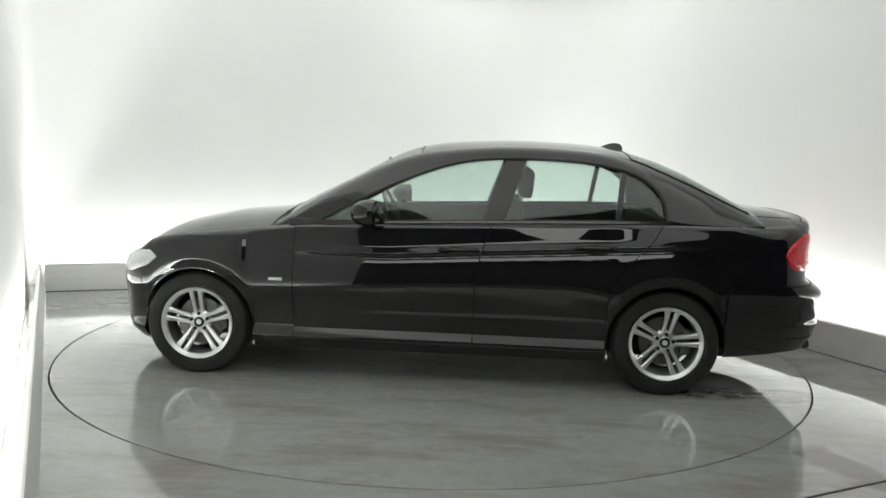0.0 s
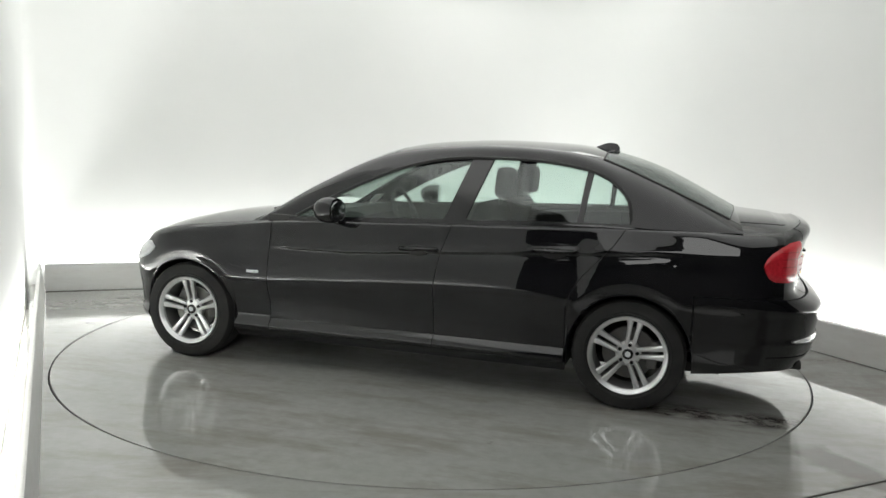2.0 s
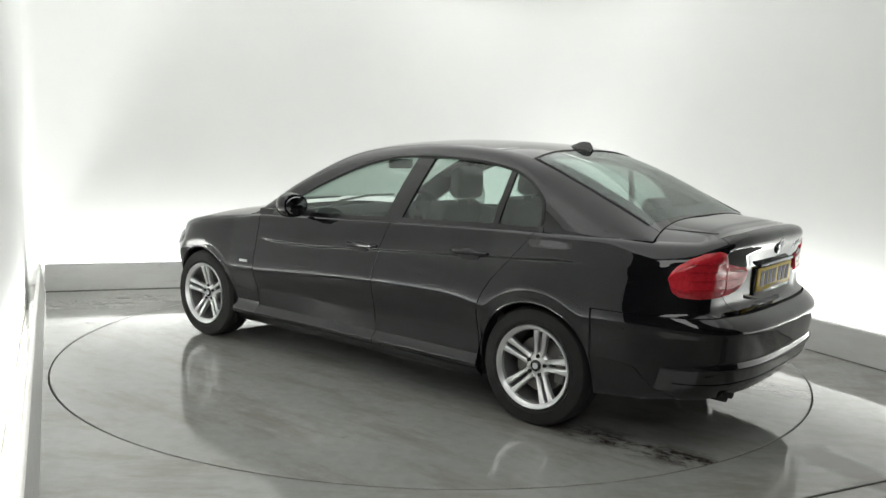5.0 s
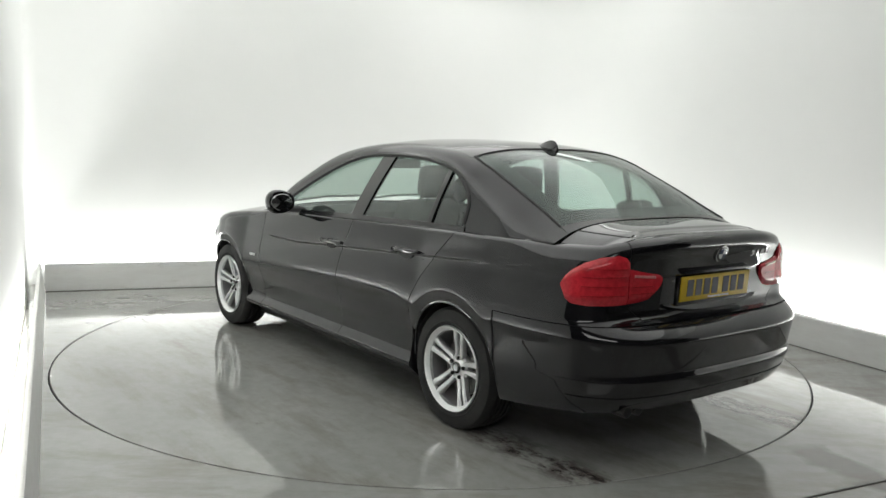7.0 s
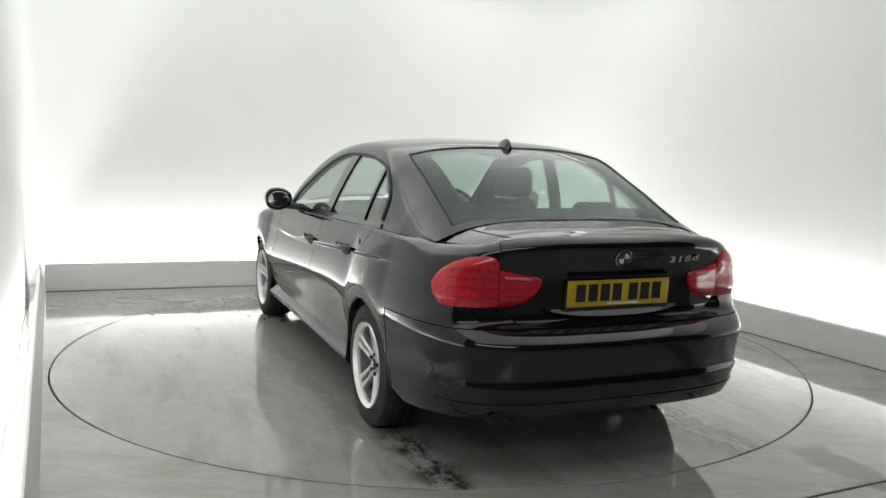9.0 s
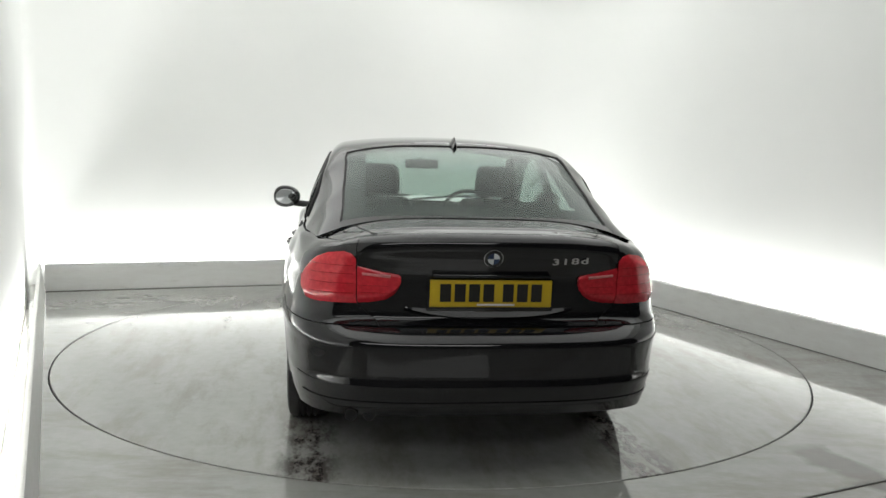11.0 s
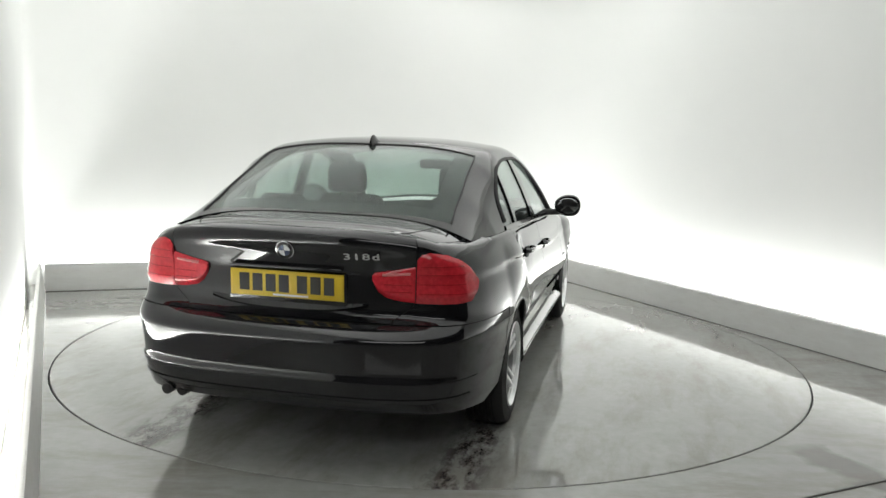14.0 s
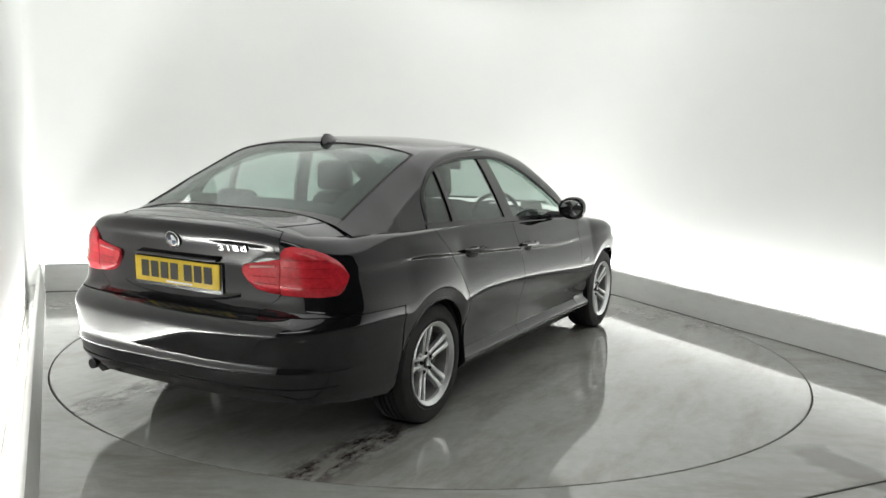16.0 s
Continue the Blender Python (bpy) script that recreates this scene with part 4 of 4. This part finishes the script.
    ob.matrix_basis = Matrix.Translation((-2.2755, -0.335, 0.936)) @ Matrix(((0, -0.27, -0.963, 0), (-1.75, 0.02, -0.07, 0), (0, 0.963, -0.27, 0), (0, 0, 0, 1)))
    tagged(ob, "chrome model lettering 318d")
    # exhaust: two pipes on the left
    for y in (0.50, 0.575):
        bm = tube_bm([(-2.0, y, 0.287), (-2.2, y, 0.285), (-2.275, y, 0.282)], 0.026, 16)
        pipe = part("exhaust_pipe", bm, PIPE, root, "dark steel exhaust pipe")
        part("pipe_mouth", tube_bm([(-2.272, y, 0.282), (-2.277, y, 0.282)], 0.022, 16), DARK_GAP, pipe)


def across_front(s1, lo, hi, rows):
    left = skin_rows(s1, ARC[-1], lo, hi, rows)
    return left + mirror_rows(left, -1)[::-1][1:]


def build_roundel(parent, x, z):
    tilt = Matrix.Rotation(radians(-18), 4, "Y")
    def disc(r, y0, y1):
        bm = lathe_bm([(0, y0), (r - 0.002, y0), (r, y0 - 0.001), (r, y1), (0, y1)], 32)
        bmesh.ops.rotate(bm, cent=(0, 0, 0), matrix=Matrix.Rotation(radians(90), 3, "Z"), verts=bm.verts)
        bmesh.ops.transform(bm, matrix=Matrix.Translation((x, 0, z)) @ tilt, verts=bm.verts)
        return bm
    ring = part("roundel", disc(0.041, 0.008, -0.012), CHROME, parent, "round badge with pale and blue quarters")
    part("roundel_band", disc(0.038, 0.0095, 0), TRIM, ring)
    for k in range(4):
        bm = bmesh.new()
        pts = [(0, 0)] + [(0.025 * math.cos(math.pi / 2 * (k + j / 6)), 0.025 * math.sin(math.pi / 2 * (k + j / 6))) for j in range(7)]
        a = [bm.verts.new((-0.0112, p[0], p[1])) for p in pts]
        b = [bm.verts.new((-0.009, p[0], p[1])) for p in pts]
        bm.faces.new(a)
        bm.faces.new(b[::-1])
        for i in range(len(a)):
            j = (i + 1) % len(a)
            bm.faces.new((a[i], a[j], b[j], b[i]))
        bmesh.ops.transform(bm, matrix=Matrix.Translation((x, 0, z)) @ tilt, verts=bm.verts)
        part("roundel_quarter", bm, BADGE_WHITE if k % 2 else BADGE_BLUE, ring, smooth=False)


WIN_TOP = 104


def window_end(u):
    """Where the rear window ends above the boot; it reaches furthest down in the middle."""
    return 139.5 - 2.0 * (abs(u) / 0.865) ** 2.2


def rear_rows(f0, f1, u0, u1, nf, nu, lift=0.0):
    """Rows on the rear slope between two curved edges."""
    us = np.linspace(u0, u1, nu)
    return [[roof_point(f0(u) + (f1(u) - f0(u)) * j / (nf - 1), u, lift) for u in us] for j in range(nf)]


def build_roof(root):
    panel("roof", roof_rows(43, WIN_TOP, -0.90, 0.90, 40, 31), root)
    panel("windscreen", roof_rows(4, 42.5, -0.90, 0.90, 30, 25), root, GLASS, "green-tinted windscreen", 0.005)
    for side in (1, -1):
        panel("cant_rail", mirror_rows(rail_rows(0, 140, 110), side), root)
        panel("window_border", rear_rows(lambda u: WIN_TOP + 1, lambda u: window_end(u) - 0.3, side * 0.715, side * 0.868, 24, 6, -0.008), root, SEAL, "black printed border of the rear window")
        pts = [roof_point(WIN_TOP + (window_end(0.865) - WIN_TOP) * k / 20, side * 0.865, 0.002) for k in range(21)]
        part("rear_window_seal", tube_bm(pts, 0.005, 6), SEAL, root)
        panel("pillar_trim", roof_rows(96, 130, side * 0.72, side * 0.95, 16, 6, -0.045), root, CABIN, "charcoal trim of the rear pillar")
    top = lambda u: WIN_TOP + 0.5
    panel("window_border", rear_rows(top, lambda u: WIN_TOP + 3.5, -0.715, 0.715, 4, 17, -0.008), root, SEAL, "black printed border of the rear window")
    panel("window_border", rear_rows(lambda u: window_end(u) - 4.0, lambda u: window_end(u) - 0.1, -0.715, 0.715, 5, 25, -0.008), root, SEAL, "black printed border of the rear window")
    panel("rear_window", rear_rows(top, window_end, -0.865, 0.865, 30, 25), root, GLASS_REAR, "green-tinted rear window", 0.005)
    part("rear_window_seal", tube_bm([roof_point(WIN_TOP + 0.3, u, 0.001) for u in np.linspace(-0.865, 0.865, 25)], 0.005, 6), SEAL, root)
    panel("rear_scuttle", rear_rows(lambda u: window_end(u) + 0.1, lambda u: 140, -0.865, 0.865, 8, 25, 0.001), root)
    panel("headliner", roof_rows(44, 97, -0.93, 0.93, 24, 17, -0.035), root, HEADLINER, "pale grey headliner")
    # aerial fin
    rows = []
    for k in range(10):
        f = k / 9
        h = 0.060 * math.sin(min(1, f * 1.25) * math.pi / 2) ** 1.4 * (1 if f < 0.92 else 0.72)
        w = 0.032 * math.sin(math.pi * (0.12 + 0.80 * f)) ** 0.7
        x = -1.015 - 0.175 * f
        zb = 1.412 - 0.20 * max(0, f - 0.2) * 0.175 - 0.004
        rows.append([(x, w, zb), (x, w * 0.62, zb + h * 0.35), (x, w * 0.22, zb + h * 0.82), (x, 0, zb + h), (x, -w * 0.22, zb + h * 0.82), (x, -w * 0.62, zb + h * 0.35), (x, -w, zb)])
    bm = grid_bm(rows)
    bmesh.ops.holes_fill(bm, edges=[e for e in bm.edges if e.is_boundary])
    part("aerial_fin", bm, PAINT, root, "black shark-fin aerial")


def build_inner(root):
    # dark shell behind the panels, floor pan and boot shelf
    hi = lambda x: top_z(x) - 0.03
    left = skin_rows(0.0, ARC[-1], lambda x: max(low_z(x) + 0.012, 0.22 if x > -1.6 else 0.44), hi, 14, -0.034, step=0.03)
    bm = grid_bm(left)
    grid_bm(mirror_rows(left, -1), bm)
    part("inner_shell", bm, CABIN, root, "charcoal inner shell")
    part("floor_pan", box_bm(-0.12, 0, 0.192, 3.5, 1.0, 0.06, 0.01), PLASTIC, root, "dark underbody")
    # three unseen baffles, added to stop light leaking through under the car
    part("boot_baffle", box_bm(-1.96, 0, 0.30, 0.4, 1.20, 0.02, 0.008), PLASTIC, root)
    part("under_baffle", box_bm(-0.22, 0, 0.315, 3.7, 1.26, 0.02, 0.006), PLASTIC, root, "unseen dark baffle against light through the underbody")
    part("axle_baffle", box_bm(-1.38, 0, 0.25, 0.34, 1.1, 0.15, 0.03), PLASTIC, root, "unseen dark baffle against light below the rear seats")
    part("side_floor", box_bm(0.0, 0, 0.205, 2.06, 1.56, 0.06, 0.01), PLASTIC, root)
    part("parcel_shelf", box_bm(-1.62, 0, 0.985, 0.55, 1.40, 0.03, 0.008), CABIN, root, "charcoal parcel shelf")
    rows = []
    for k in range(9):
        f = k / 8
        rows.append([(0.50 + 0.42 * f, y, 0.965 - 0.045 * f ** 2 - 0.03 * (y / 0.76) ** 4 - (0.06 if k == 0 else 0)) for y in np.linspace(-0.76, 0.76, 17)])
    panel("dashboard", rows, root, CABIN, "charcoal dashboard top", 0.12)
    for side in (1, -1):
        part("door_card", box_bm(-0.15, side * 0.775, 0.72, 2.0, 0.03, 0.46, 0.012), CABIN, root, "charcoal door card")
        build_front_seat(root, side)
    build_rear_bench(root)
    # steering wheel on the right-hand side
    bm = bmesh.new()
    n, m = 32, 8
    rows = []
    for i in range(n + 1):
        a = 2 * math.pi * i / n
        rows.append([((0.185 + 0.015 * math.cos(2 * math.pi * j / m)) * math.cos(a), (0.185 + 0.015 * math.cos(2 * math.pi * j / m)) * math.sin(a), 0.015 * math.sin(2 * math.pi * j / m)) for j in range(m)])
    bm = grid_bm(rows, close_v=True)
    bmesh.ops.remove_doubles(bm, verts=bm.verts, dist=1e-5)
    hubbm = box_bm(0, 0, -0.01, 0.15, 0.14, 0.05, 0.02)
    spoke = box_bm(0, 0, -0.005, 0.05, 0.36, 0.02, 0.006)
    bm = join_bm(bm, hubbm, spoke)
    bmesh.ops.transform(bm, matrix=Matrix.Translation((0.36, -0.36, 0.90)) @ Matrix.Rotation(radians(-66), 4, "Y"), verts=bm.verts)
    part("steering_wheel", bm, CABIN, root, "black three-spoke steering wheel")
    mirror = part("rear_view_mirror", box_bm(0.30, 0.0, 1.262, 0.03, 0.24, 0.065, 0.014), CABIN, root, "black rear-view mirror")
    part("mirror_stem", tube_bm([(0.31, 0, 1.28), (0.36, 0, 1.30)], 0.012, 8), CABIN, mirror)
    part("paper_sheet", box_bm(0.66, -0.52, 0.985, 0.004, 0.16, 0.07, rot=Matrix.Rotation(radians(-40), 4, "Y")), PAPER, root, "white paper behind the windscreen", smooth=False)


def headrest(seat, x, y, z, w, lean):
    r = Matrix.Translation((x, y, z)) @ Matrix.Rotation(radians(-lean), 4, "Y")
    bm = box_bm(0, 0, 0.0, 0.095, w, 0.185, 0.04, 4)
    for v in bm.verts:
        v.co.y *= 1.0 - 0.10 * (v.co.z / 0.1 if v.co.z > 0 else 0)
        v.co.x += 0.015 * (v.co.z / 0.1)
    bmesh.ops.transform(bm, matrix=r, verts=bm.verts)
    part("headrest", bm, SEAT, seat, "charcoal headrest")
    for d in (-0.055, 0.055):
        part("headrest_post", tube_bm([r @ Vector((0, d, -0.17)), r @ Vector((0, d, -0.08))], 0.007, 8), CHROME, seat)


def build_front_seat(root, side):
    y = side * 0.36
    seat = new("front_seat")
    seat.parent = root
    tagged(seat, "charcoal cloth front seat")
    part("cushion", box_bm(-0.02, y, 0.47, 0.52, 0.50, 0.16, 0.05, 3), SEAT, seat)
    bm = box_bm(0, 0, 0.30, 0.14, 0.49, 0.64, 0.055, 4)
    for v in bm.verts:
        v.co.y *= 1.0 - 0.16 * max(0, v.co.z - 0.30) / 0.3
        v.co.x += 0.03 * (abs(v.co.y) / 0.25) ** 2
    bmesh.ops.transform(bm, matrix=Matrix.Translation((-0.30, y, 0.48)) @ Matrix.Rotation(radians(-20), 4, "Y"), verts=bm.verts)
    part("backrest", bm, SEAT, seat)
    headrest(seat, -0.555, y, 1.185, 0.255, 14)


def build_rear_bench(root):
    bench = new("rear_bench")
    bench.parent = root
    tagged(bench, "charcoal cloth rear bench")
    part("cushion", box_bm(-0.98, 0, 0.47, 0.5, 1.34, 0.16, 0.05, 3), SEAT, bench)
    part("backrest", box_bm(-1.33, 0, 0.74, 0.15, 1.36, 0.56, 0.05, 3, Matrix.Rotation(radians(-22), 4, "Y")), SEAT, bench)
    for y in (-0.40, 0.40):
        bm = box_bm(-1.43, y, 1.06, 0.11, 0.25, 0.13, 0.045, 4)
        part("headrest", bm, SEAT, bench, "low charcoal rear headrest")


def build_car():
    root = new("car")
    build_inner(root)
    build_sides(root)
    build_ends(root)
    build_roof(root)
    for x, side, turn in ((AXLE, 1, 4), (AXLE, -1, 25), (-AXLE, 1, -10), (-AXLE, -1, 10)):
        build_wheel(root, x, side, turn)
    return tagged(root, "glossy black four-door saloon car with silver alloy wheels on a turntable", "car")


car = build_car()


# ---------------------------------------------------------------- what moves
def motions():
    table_rows, car_rows = [], []
    for k in range(33):
        t = k * 0.5
        turn = pose(0, 0, 0, 0, 0, heading(t))
        table_rows.append((t, turn))
        car_rows.append((t, turn @ pose(CAR_X, CAR_Y, 0)))
    walk(turntable, table_rows)
    walk(car, car_rows)


motions()
